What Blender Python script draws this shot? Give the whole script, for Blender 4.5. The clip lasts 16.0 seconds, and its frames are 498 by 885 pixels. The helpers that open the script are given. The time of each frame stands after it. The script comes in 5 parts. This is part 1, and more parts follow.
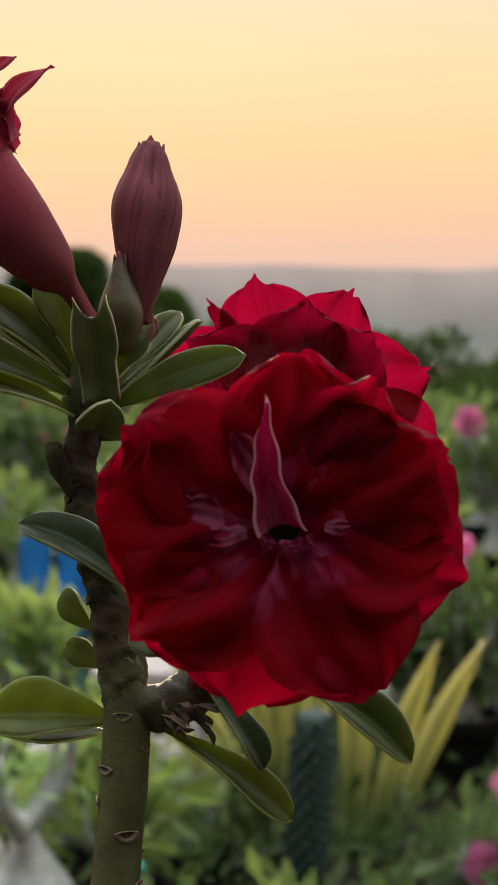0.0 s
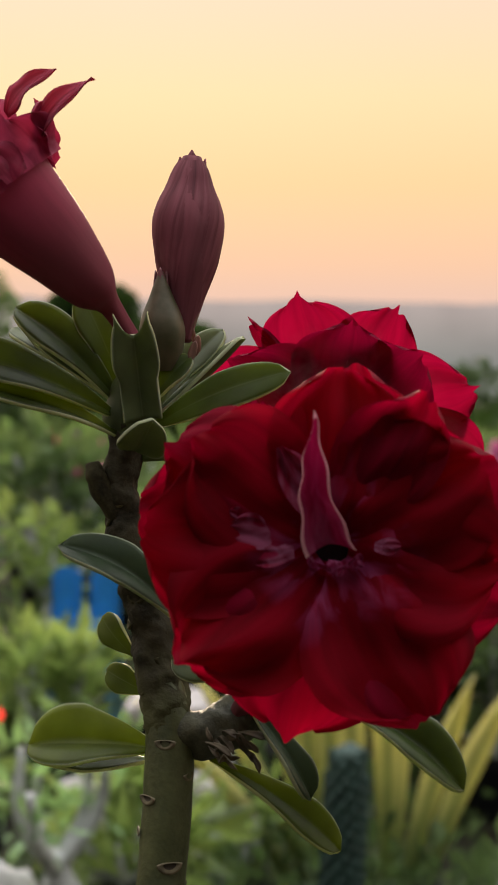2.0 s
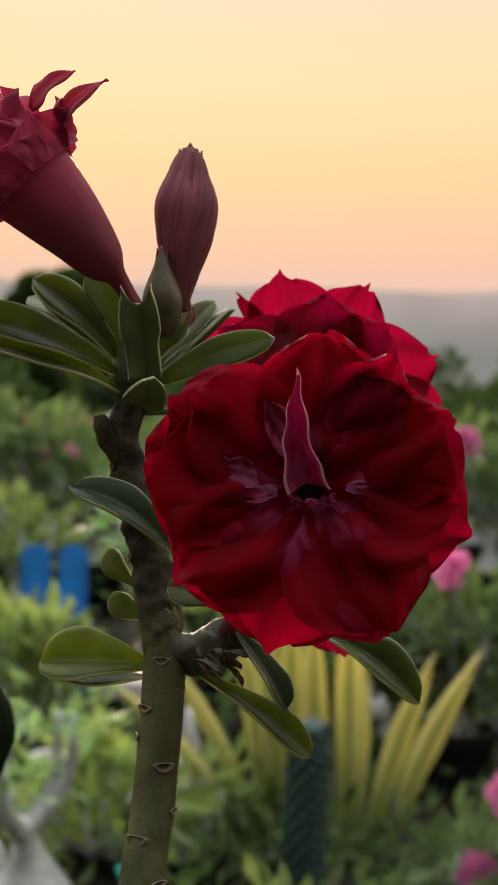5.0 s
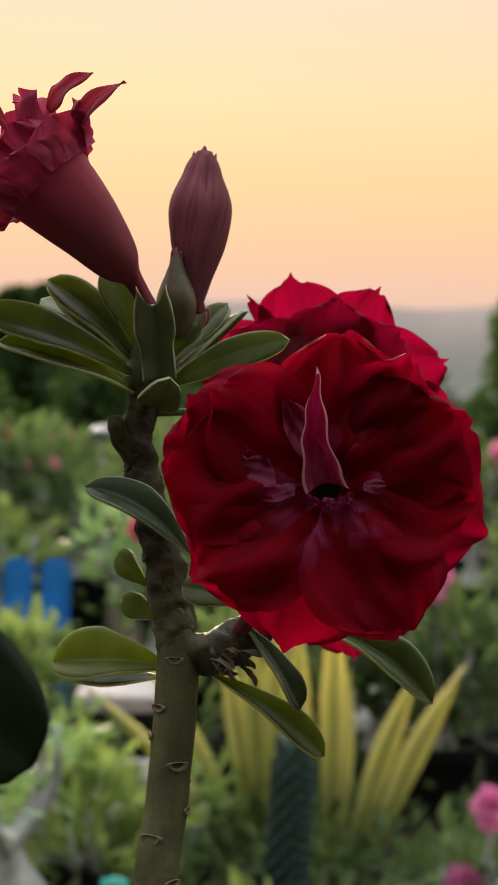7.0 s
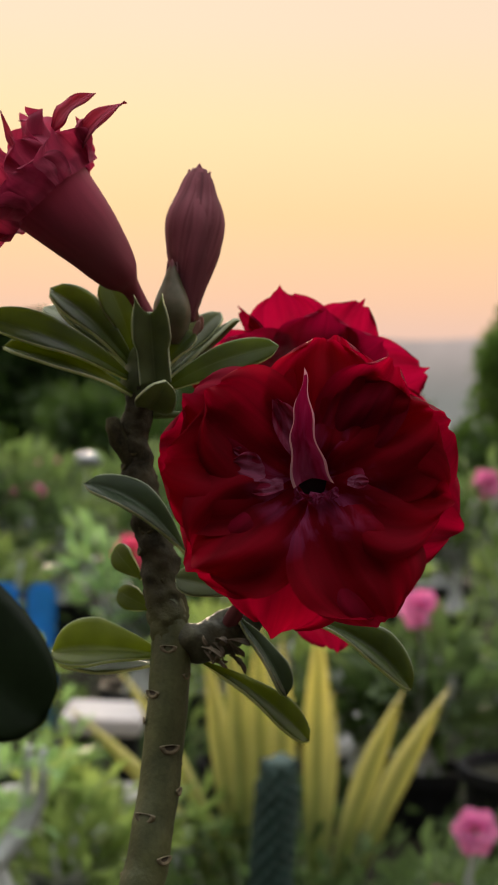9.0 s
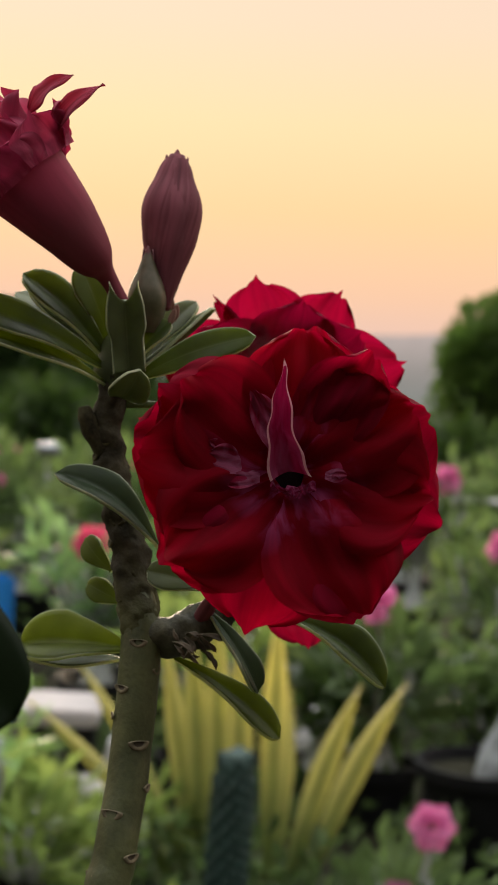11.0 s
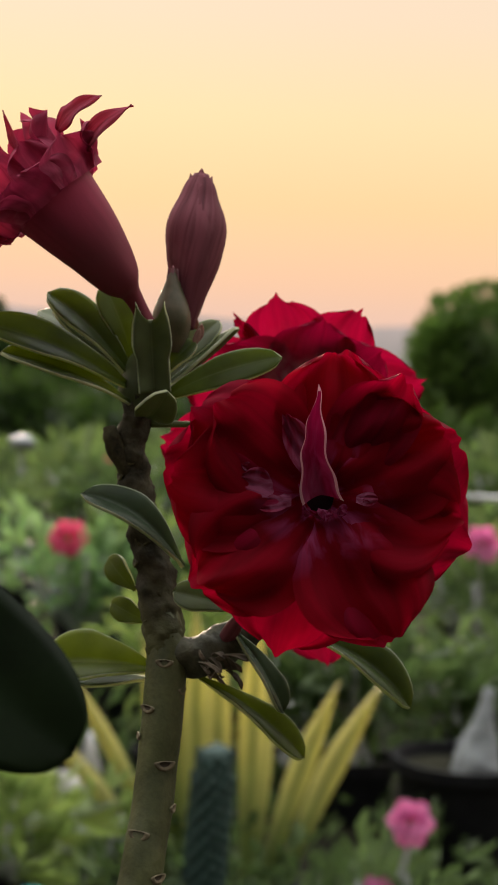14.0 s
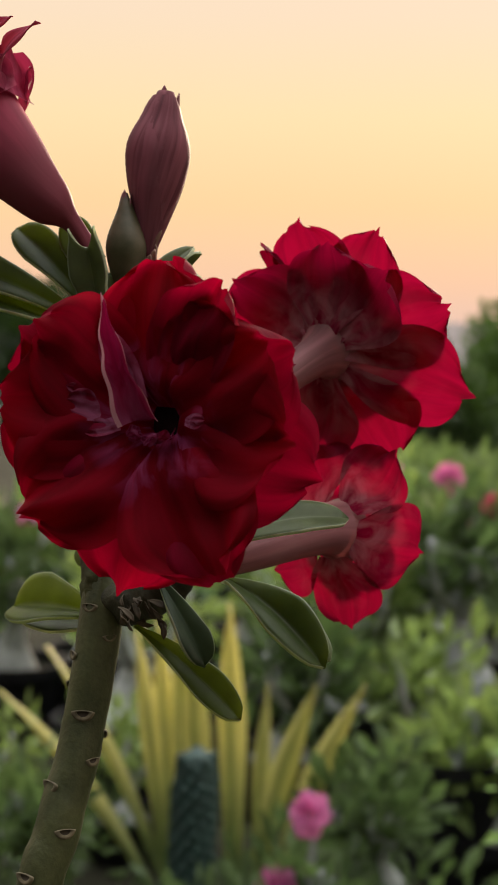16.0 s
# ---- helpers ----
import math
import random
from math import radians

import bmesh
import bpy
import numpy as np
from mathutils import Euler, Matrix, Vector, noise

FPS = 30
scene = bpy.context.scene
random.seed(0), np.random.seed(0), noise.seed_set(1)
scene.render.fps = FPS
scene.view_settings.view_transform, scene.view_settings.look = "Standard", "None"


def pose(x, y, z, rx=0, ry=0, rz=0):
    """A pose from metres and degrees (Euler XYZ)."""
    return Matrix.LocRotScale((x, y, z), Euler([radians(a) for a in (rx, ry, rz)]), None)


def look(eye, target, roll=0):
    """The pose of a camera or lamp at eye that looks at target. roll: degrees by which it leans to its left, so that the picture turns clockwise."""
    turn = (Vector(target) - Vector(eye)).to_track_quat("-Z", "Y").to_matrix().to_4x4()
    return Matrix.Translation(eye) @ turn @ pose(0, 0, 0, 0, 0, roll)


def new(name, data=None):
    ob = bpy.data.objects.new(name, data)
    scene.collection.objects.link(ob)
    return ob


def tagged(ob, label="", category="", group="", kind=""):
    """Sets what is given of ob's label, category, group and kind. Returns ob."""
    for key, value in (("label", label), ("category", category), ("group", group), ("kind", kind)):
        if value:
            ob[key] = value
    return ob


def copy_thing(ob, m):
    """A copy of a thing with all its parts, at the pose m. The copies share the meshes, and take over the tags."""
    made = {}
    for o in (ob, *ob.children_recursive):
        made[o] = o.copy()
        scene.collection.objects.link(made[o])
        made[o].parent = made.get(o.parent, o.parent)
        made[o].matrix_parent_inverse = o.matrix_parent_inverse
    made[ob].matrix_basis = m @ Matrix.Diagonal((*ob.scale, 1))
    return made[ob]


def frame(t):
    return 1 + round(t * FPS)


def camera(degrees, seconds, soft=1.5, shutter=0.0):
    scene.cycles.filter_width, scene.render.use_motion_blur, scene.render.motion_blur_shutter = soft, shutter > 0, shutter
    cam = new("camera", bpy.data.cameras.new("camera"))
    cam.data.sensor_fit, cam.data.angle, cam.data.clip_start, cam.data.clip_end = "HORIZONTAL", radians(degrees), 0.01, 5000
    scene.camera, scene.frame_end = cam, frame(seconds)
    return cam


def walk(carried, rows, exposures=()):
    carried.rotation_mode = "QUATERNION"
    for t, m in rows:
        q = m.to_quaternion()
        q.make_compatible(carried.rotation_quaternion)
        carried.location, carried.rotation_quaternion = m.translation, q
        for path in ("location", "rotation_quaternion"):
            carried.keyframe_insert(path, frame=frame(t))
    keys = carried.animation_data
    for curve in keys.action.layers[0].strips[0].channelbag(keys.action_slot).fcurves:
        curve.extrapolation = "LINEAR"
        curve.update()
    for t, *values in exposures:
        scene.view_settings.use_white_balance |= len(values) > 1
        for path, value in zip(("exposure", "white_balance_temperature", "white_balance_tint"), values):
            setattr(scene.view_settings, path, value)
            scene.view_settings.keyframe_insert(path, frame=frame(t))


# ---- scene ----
cam = camera(17.0, 16.0, soft=0.9)
PATH = [
    (0, (0.023, -0.392, 1.057), (-0.043, 1.598, 0.868), 0.6),
    (0.5, (0.019, -0.39, 1.055), (-0.098, 1.598, 0.872), 0.8),
    (1, (0.019, -0.389, 1.053), (-0.095, 1.6, 0.871), 0.6),
    (1.5, (0.019, -0.385, 1.053), (-0.083, 1.605, 0.883), 0.6),
    (2, (0.019, -0.382, 1.052), (-0.084, 1.61, 0.905), 0.3),
    (2.5, (0.018, -0.318, 1.051), (-0.066, 1.673, 0.884), -0.1),
    (3, (0.021, -0.277, 1.05), (-0.064, 1.711, 0.847), -0.1),
    (3.5, (0.027, -0.409, 1.053), (-0.057, 1.582, 0.884), 0.5),
    (4, (0.025, -0.443, 1.051), (-0.054, 1.548, 0.887), 0.8),
    (6.5, (0.006, -0.448, 1.046), (-0.033, 1.545, 0.89), 1.6),
    (7, (0.006, -0.448, 1.044), (-0.032, 1.546, 0.899), 1.5),
    (7.5, (0.005, -0.454, 1.043), (-0.036, 1.541, 0.913), 1.4),
    (8, (0.007, -0.472, 1.046), (-0.034, 1.524, 0.926), 1.4),
    (8.5, (0.002, -0.476, 1.042), (-0.031, 1.521, 0.929), 1.6),
    (9, (0.005, -0.477, 1.037), (-0.016, 1.52, 0.928), 1.9),
    (9.5, (0.006, -0.477, 1.037), (0.001, 1.52, 0.93), 2.4),
    (10, (0.006, -0.476, 1.036), (0.015, 1.521, 0.93), 2.8),
    (12.5, (-0.011, -0.458, 1.038), (0.038, 1.537, 0.902), 2.8),
    (13, (-0.012, -0.463, 1.039), (0.042, 1.532, 0.903), 3.2),
    (13.5, (-0.021, -0.464, 1.039), (0.04, 1.531, 0.91), 3.4),
    (14, (-0.017, -0.468, 1.044), (0.047, 1.527, 0.92), 3.1),
    (14.5, (-0.025, -0.464, 1.047), (0.041, 1.531, 0.922), 3.9),
    (15, (-0.03, -0.452, 1.039), (0.04, 1.542, 0.911), 3.8),
    (15.5, (0.044, -0.443, 1.029), (-0.118, 1.546, 0.902), 2.5),
    (16, (0.22, -0.376, 1.022), (-0.641, 1.424, 0.899), 0.9),
]
walk(cam, [(t, look(eye, target, roll)) for t, eye, target, roll in PATH])
cam.data.dof.use_dof = True
cam.data.dof.focus_distance = 0.45
cam.data.dof.aperture_fstop = 36.0

# ---- world, sun ----
def build_world():
    w = bpy.data.worlds.new("world")
    scene.world = w
    w.use_nodes = True
    nt = w.node_tree
    nt.nodes.clear()
    N, L = nt.nodes.new, nt.links.new
    out, bg = N("ShaderNodeOutputWorld"), N("ShaderNodeBackground")
    tc, sep = N("ShaderNodeTexCoord"), N("ShaderNodeSeparateXYZ")
    L(tc.outputs["Generated"], sep.inputs[0])
    ramp = N("ShaderNodeValToRGB")
    stops = [(0.0, (0.20, 0.18, 0.15)), (0.495, (0.40, 0.33, 0.30)), (0.501, (0.84, 0.57, 0.48)), (0.517, (0.96, 0.60, 0.40)),
             (0.5406, (1.0, 0.68, 0.36)), (0.5654, (1.0, 0.765, 0.44)), (0.595, (0.97, 0.755, 0.55)), (0.66, (0.96, 0.76, 0.62)), (0.80, (2.1, 2.0, 1.85)), (1.0, (5.0, 5.0, 5.0))]
    el = ramp.color_ramp.elements
    while len(el) < len(stops):
        el.new(0.5)
    for e, (p, c) in zip(el, stops):
        e.position, e.color = p, (*c, 1)
    mz = N("ShaderNodeMath"); mz.operation = "MULTIPLY_ADD"
    mz.inputs[1].default_value, mz.inputs[2].default_value = 0.5, 0.5
    L(sep.outputs["Z"], mz.inputs[0]); L(mz.outputs[0], ramp.inputs[0])
    # the east, behind the viewer, is dim dusk
    east = N("ShaderNodeMapRange")
    for k, v in (("From Min", -0.9), ("From Max", 0.75), ("To Min", 0.0), ("To Max", 1.0)):
        east.inputs[k].default_value = v
    L(sep.outputs["Y"], east.inputs["Value"])
    dusk = N("ShaderNodeMix"); dusk.data_type = "RGBA"; dusk.blend_type = "MULTIPLY"
    dusk.inputs["Factor"].default_value = 1.0
    cool = N("ShaderNodeMix"); cool.data_type = "RGBA"
    cool.inputs["A"].default_value, cool.inputs["B"].default_value = (0.115, 0.118, 0.125, 1), (1, 1, 1, 1)
    L(east.outputs["Result"], cool.inputs["Factor"])
    L(ramp.outputs[0], dusk.inputs["A"]); L(cool.outputs["Result"], dusk.inputs["B"])
    sky = N("ShaderNodeTexSky"); sky.sky_type = "NISHITA"; sky.sun_disc = False
    sky.sun_elevation, sky.sun_rotation, sky.dust_density = radians(9), radians(-8), 4.0
    both = N("ShaderNodeMix"); both.data_type = "RGBA"; both.blend_type = "ADD"
    both.inputs["Factor"].default_value = 0.001
    L(dusk.outputs["Result"], both.inputs["A"]); L(sky.outputs[0], both.inputs["B"])
    L(both.outputs["Result"], bg.inputs["Color"])
    bg.inputs["Strength"].default_value = 1.0
    L(bg.outputs[0], out.inputs[0])


build_world()
sun = new("sun", bpy.data.lights.new("sun", "SUN"))
sun.data.energy, sun.data.angle, sun.data.color = 4.2, radians(12), (1.0, 0.78, 0.55)
sun.matrix_world = look((-0.14 * 40, 40, 40 * 0.2), (0, 0, 1))
scene.view_settings.exposure = 0.0


# ---- materials ----
def material(name, colour, rough=0.6, metal=0.0, vary=0.25, scale=60.0, fine=400.0, bump=0.1, trans=None, trans_share=0.4, spec=0.5, tint=None, island=0.0):
    """Grain at two scales, a little relief; trans: colour of the light that passes through."""
    m = bpy.data.materials.new(name)
    m.use_nodes = True
    nt = m.node_tree
    N, L = nt.nodes.new, nt.links.new
    p = nt.nodes["Principled BSDF"]
    tc = N("ShaderNodeTexCoord")
    n1, n2 = N("ShaderNodeTexNoise"), N("ShaderNodeTexNoise")
    n1.inputs["Scale"].default_value, n2.inputs["Scale"].default_value = scale, fine
    n1.inputs["Detail"].default_value = 4
    L(tc.outputs["Object"], n1.inputs["Vector"]); L(tc.outputs["Object"], n2.inputs["Vector"])
    ramp = N("ShaderNodeValToRGB")
    dark = [c * (1 - vary) for c in colour]
    light = [min(1, c * (1 + vary)) for c in (tint or colour)]
    ramp.color_ramp.elements[0].position, ramp.color_ramp.elements[0].color = 0.3, (*dark, 1)
    ramp.color_ramp.elements[1].position, ramp.color_ramp.elements[1].color = 0.7, (*light, 1)
    mixf = N("ShaderNodeMath"); mixf.operation = "MULTIPLY_ADD"
    mixf.inputs[1].default_value, mixf.inputs[2].default_value = 0.3, -0.15
    L(n2.outputs["Fac"], mixf.inputs[0])
    addf = N("ShaderNodeMath"); addf.operation = "ADD"
    L(n1.outputs["Fac"], addf.inputs[0]); L(mixf.outputs[0], addf.inputs[1])
    L(addf.outputs[0], ramp.inputs[0])
    info = N("ShaderNodeObjectInfo")
    hsv = N("ShaderNodeHueSaturation")
    val = N("ShaderNodeMath"); val.operation = "MULTIPLY_ADD"
    val.inputs[1].default_value, val.inputs[2].default_value = 0.3, 0.85
    if island:
        geo = N("ShaderNodeNewGeometry")
        val.inputs[1].default_value, val.inputs[2].default_value = 2 * island, 1 - island
        L(geo.outputs["Random Per Island"], val.inputs[0])
    else:
        L(info.outputs["Random"], val.inputs[0])
    L(val.outputs[0], hsv.inputs["Value"])
    L(ramp.outputs[0], hsv.inputs["Color"])
    L(hsv.outputs[0], p.inputs["Base Color"])
    p.inputs["Roughness"].default_value, p.inputs["Metallic"].default_value = rough, metal
    p.inputs["Specular IOR Level"].default_value = spec
    if bump:
        b = N("ShaderNodeBump")
        b.inputs["Strength"].default_value, b.inputs["Distance"].default_value = bump, 0.3 / scale
        L(addf.outputs[0], b.inputs["Height"]); L(b.outputs[0], p.inputs["Normal"])
    if trans:
        t = N("ShaderNodeBsdfTranslucent"); t.inputs["Color"].default_value = (*trans, 1)
        mx = N("ShaderNodeMixShader"); mx.inputs[0].default_value = trans_share
        out = nt.nodes["Material Output"]
        L(p.outputs[0], mx.inputs[1]); L(t.outputs[0], mx.inputs[2]); L(mx.outputs[0], out.inputs["Surface"])
    return m


def petal_material(name, colour, streak, trans, share, streak_from=0.0, streak_to=0.75, amount=0.75, rough=0.62, blotch=(0.52, 0.70), sheen=0.0, grain=3.2):
    """Velvet petal: fine veins along its length, a paler magenta-white flare towards the throat."""
    m = bpy.data.materials.new(name)
    m.use_nodes = True
    nt = m.node_tree
    N, L = nt.nodes.new, nt.links.new
    p = nt.nodes["Principled BSDF"]
    uv, sep, cmb = N("ShaderNodeUVMap"), N("ShaderNodeSeparateXYZ"), N("ShaderNodeCombineXYZ")
    L(uv.outputs[0], sep.inputs[0])
    info = N("ShaderNodeObjectInfo")
    rnd = N("ShaderNodeMath"); rnd.operation = "MULTIPLY"; rnd.inputs[1].default_value = 17.0
    L(info.outputs["Random"], rnd.inputs[0])
    su = N("ShaderNodeMath"); su.operation = "MULTIPLY"; su.inputs[1].default_value = 1.1
    sv = N("ShaderNodeMath"); sv.operation = "MULTIPLY"; sv.inputs[1].default_value = 8.0
    L(sep.outputs["X"], su.inputs[0]); L(sep.outputs["Y"], sv.inputs[0])
    L(su.outputs[0], cmb.inputs[0]); L(sv.outputs[0], cmb.inputs[1]); L(rnd.outputs[0], cmb.inputs[2])
    vein = N("ShaderNodeTexNoise"); vein.inputs["Scale"].default_value = 1.0; vein.inputs["Detail"].default_value = 5
    vein.inputs["Distortion"].default_value = 0.6
    L(cmb.outputs[0], vein.inputs["Vector"])
    fade = N("ShaderNodeMapRange")
    for k, v in (("From Min", streak_from), ("From Max", streak_to), ("To Min", amount), ("To Max", 0.0)):
        fade.inputs[k].default_value = v
    L(sep.outputs["X"], fade.inputs["Value"])
    cm2, bu, bv = N("ShaderNodeCombineXYZ"), N("ShaderNodeMath"), N("ShaderNodeMath")
    bu.operation = bv.operation = "MULTIPLY"
    bu.inputs[1].default_value, bv.inputs[1].default_value = 3.0, grain
    L(sep.outputs["X"], bu.inputs[0]); L(sep.outputs["Y"], bv.inputs[0])
    L(bu.outputs[0], cm2.inputs[0]); L(bv.outputs[0], cm2.inputs[1]); L(rnd.outputs[0], cm2.inputs[2])
    blot = N("ShaderNodeTexNoise"); blot.inputs["Scale"].default_value = 1.0; blot.inputs["Detail"].default_value = 3
    blot.inputs["Distortion"].default_value = 0.8
    L(cm2.outputs[0], blot.inputs["Vector"])
    sharp = N("ShaderNodeMapRange"); sharp.inputs["From Min"].default_value, sharp.inputs["From Max"].default_value = blotch
    L(blot.outputs["Fac"], sharp.inputs["Value"])
    mask = N("ShaderNodeMath"); mask.operation = "MULTIPLY"
    L(fade.outputs["Result"], mask.inputs[0]); L(sharp.outputs["Result"], mask.inputs[1])
    tone = N("ShaderNodeValToRGB")
    tone.color_ramp.elements[0].position, tone.color_ramp.elements[0].color = 0.3, (*[c * 0.45 for c in colour], 1)
    tone.color_ramp.elements[1].position, tone.color_ramp.elements[1].color = 0.75, (*[min(1, c * 1.35) for c in colour], 1)
    L(vein.outputs["Fac"], tone.inputs[0])
    mix = N("ShaderNodeMix"); mix.data_type = "RGBA"
    L(mask.outputs[0], mix.inputs["Factor"]); L(tone.outputs[0], mix.inputs["A"])
    mix.inputs["B"].default_value = (*streak, 1)
    L(mix.outputs["Result"], p.inputs["Base Color"])
    p.inputs["Roughness"].default_value = rough
    p.inputs["Specular IOR Level"].default_value = 0.06 if rough > 0.5 else 0.22
    p.inputs["Sheen Weight"].default_value, p.inputs["Sheen Roughness"].default_value = sheen, 0.4
    p.inputs["Sheen Tint"].default_value = (0.9, 0.35, 0.6, 1)
    bump = N("ShaderNodeBump"); bump.inputs["Strength"].default_value, bump.inputs["Distance"].default_value = 0.35, 0.0006
    L(vein.outputs["Fac"], bump.inputs["Height"]); L(bump.outputs[0], p.inputs["Normal"])
    t = N("ShaderNodeBsdfTranslucent")
    tm = N("ShaderNodeMix"); tm.data_type = "RGBA"; tm.blend_type = "MULTIPLY"; tm.inputs["Factor"].default_value = 0.5
    tm.inputs["A"].default_value = (*trans, 1)
    L(vein.outputs["Fac"], tm.inputs["B"]); L(tm.outputs["Result"], t.inputs["Color"])
    mx = N("ShaderNodeMixShader"); mx.inputs[0].default_value = share
    L(p.outputs[0], mx.inputs[1]); L(t.outputs[0], mx.inputs[2])
    L(mx.outputs[0], nt.nodes["Material Output"].inputs["Surface"])
    return m


def leaf_material(name, colour, trans, share, rib, rough=0.42):
    """Waxy succulent leaf: pale midrib, faint side veins, speckle."""
    m = bpy.data.materials.new(name)
    m.use_nodes = True
    nt = m.node_tree
    N, L = nt.nodes.new, nt.links.new
    p = nt.nodes["Principled BSDF"]
    uv, sep, tc = N("ShaderNodeUVMap"), N("ShaderNodeSeparateXYZ"), N("ShaderNodeTexCoord")
    L(uv.outputs[0], sep.inputs[0])
    off = N("ShaderNodeMath"); off.operation = "SUBTRACT"; off.inputs[1].default_value = 0.5
    ab = N("ShaderNodeMath"); ab.operation = "ABSOLUTE"
    L(sep.outputs["Y"], off.inputs[0]); L(off.outputs[0], ab.inputs[0])
    mid = N("ShaderNodeMapRange")
    for k, v in (("From Min", 0.006), ("From Max", 0.032), ("To Min", 0.4), ("To Max", 0.0)):
        mid.inputs[k].default_value = v
    L(ab.outputs[0], mid.inputs["Value"])
    n1, n2 = N("ShaderNodeTexNoise"), N("ShaderNodeTexNoise")
    n1.inputs["Scale"].default_value, n2.inputs["Scale"].default_value = 110, 1400
    n1.inputs["Detail"].default_value = 3
    L(tc.outputs["Object"], n1.inputs["Vector"]); L(tc.outputs["Object"], n2.inputs["Vector"])
    tone = N("ShaderNodeValToRGB")
    tone.color_ramp.elements[0].position, tone.color_ramp.elements[0].color = 0.3, (*[c * 0.7 for c in colour], 1)
    tone.color_ramp.elements[1].position, tone.color_ramp.elements[1].color = 0.75, (*[c * 1.3 for c in colour], 1)
    L(n1.outputs["Fac"], tone.inputs[0])
    mix = N("ShaderNodeMix"); mix.data_type = "RGBA"
    mix.inputs["B"].default_value = (*rib, 1)
    L(mid.outputs["Result"], mix.inputs["Factor"]); L(tone.outputs[0], mix.inputs["A"])
    # pale leaf margin, widened and brightened as painted back light along the edge
    rim = N("ShaderNodeMapRange")
    for k, v in (("From Min", 0.468), ("From Max", 0.497), ("To Min", 0.0), ("To Max", 0.8)):
        rim.inputs[k].default_value = v
    L(ab.outputs[0], rim.inputs["Value"])
    mix2 = N("ShaderNodeMix"); mix2.data_type = "RGBA"; mix2.inputs["B"].default_value = (0.46, 0.52, 0.36, 1)
    L(rim.outputs["Result"], mix2.inputs["Factor"]); L(mix.outputs["Result"], mix2.inputs["A"])
    L(mix2.outputs["Result"], p.inputs["Base Color"])
    p.inputs["Roughness"].default_value = rough
    p.inputs["Specular IOR Level"].default_value = 0.22
    b = N("ShaderNodeBump"); b.inputs["Strength"].default_value, b.inputs["Distance"].default_value = 0.12, 0.0005
    L(n2.outputs["Fac"], b.inputs["Height"]); L(b.outputs[0], p.inputs["Normal"])
    t = N("ShaderNodeBsdfTranslucent")
    tm = N("ShaderNodeMix"); tm.data_type = "RGBA"; tm.blend_type = "MULTIPLY"; tm.inputs["Factor"].default_value = 0.45
    tm.inputs["A"].default_value = (*trans, 1)
    L(n1.outputs["Fac"], tm.inputs["B"]); L(tm.outputs["Result"], t.inputs["Color"])
    mx = N("ShaderNodeMixShader"); mx.inputs[0].default_value = share
    L(p.outputs[0], mx.inputs[1]); L(t.outputs[0], mx.inputs[2])
    L(mx.outputs[0], nt.nodes["Material Output"].inputs["Surface"])
    return m


def blade_material(name):
    """Sword leaf: broad cream-yellow margins round a grey-green, cross-banded heart."""
    m = bpy.data.materials.new(name)
    m.use_nodes = True
    nt = m.node_tree
    N, L = nt.nodes.new, nt.links.new
    p = nt.nodes["Principled BSDF"]
    uv, sep = N("ShaderNodeUVMap"), N("ShaderNodeSeparateXYZ")
    L(uv.outputs[0], sep.inputs[0])
    off = N("ShaderNodeMath"); off.operation = "SUBTRACT"; off.inputs[1].default_value = 0.5
    ab = N("ShaderNodeMath"); ab.operation = "ABSOLUTE"
    L(sep.outputs["Y"], off.inputs[0]); L(off.outputs[0], ab.inputs[0])
    edge = N("ShaderNodeMapRange"); edge.inputs["From Min"].default_value, edge.inputs["From Max"].default_value = -0.06, 0.20
    L(ab.outputs[0], edge.inputs["Value"])
    wave = N("ShaderNodeTexNoise"); wave.inputs["Scale"].default_value = 9.0; wave.inputs["Detail"].default_value = 3
    L(uv.outputs[0], wave.inputs["Vector"])
    heart = N("ShaderNodeValToRGB")
    heart.color_ramp.elements[0].position, heart.color_ramp.elements[0].color = 0.38, (0.09, 0.15, 0.05, 1)
    heart.color_ramp.elements[1].position, heart.color_ramp.elements[1].color = 0.62, (0.28, 0.36, 0.13, 1)
    L(wave.outputs["Fac"], heart.inputs[0])
    mix = N("ShaderNodeMix"); mix.data_type = "RGBA"
    info, own, foot = N("ShaderNodeObjectInfo"), N("ShaderNodeMapRange"), N("ShaderNodeMapRange")
    own.inputs["To Min"].default_value, own.inputs["To Max"].default_value = 0.65, 1.0
    for k, v in (("From Min", 0.15), ("From Max", 0.50), ("To Min", 0.15), ("To Max", 1.0)):
        foot.inputs[k].default_value = v
    L(info.outputs["Random"], own.inputs["Value"]); L(sep.outputs["X"], foot.inputs["Value"])
    share = N("ShaderNodeMath"); share.operation = "MULTIPLY"
    both = N("ShaderNodeMath"); both.operation = "MULTIPLY"
    L(own.outputs["Result"], share.inputs[0]); L(foot.outputs["Result"], share.inputs[1])
    L(edge.outputs["Result"], both.inputs[0]); L(share.outputs[0], both.inputs[1])
    L(both.outputs[0], mix.inputs["Factor"]); L(heart.outputs[0], mix.inputs["A"])
    mix.inputs["B"].default_value = (0.84, 0.79, 0.36, 1)
    L(mix.outputs["Result"], p.inputs["Base Color"])
    p.inputs["Roughness"].default_value = 0.45
    t = N("ShaderNodeBsdfTranslucent"); L(mix.outputs["Result"], t.inputs["Color"])
    mx = N("ShaderNodeMixShader"); mx.inputs[0].default_value = 0.62
    L(p.outputs[0], mx.inputs[1]); L(t.outputs[0], mx.inputs[2])
    L(mx.outputs[0], nt.nodes["Material Output"].inputs["Surface"])
    return m


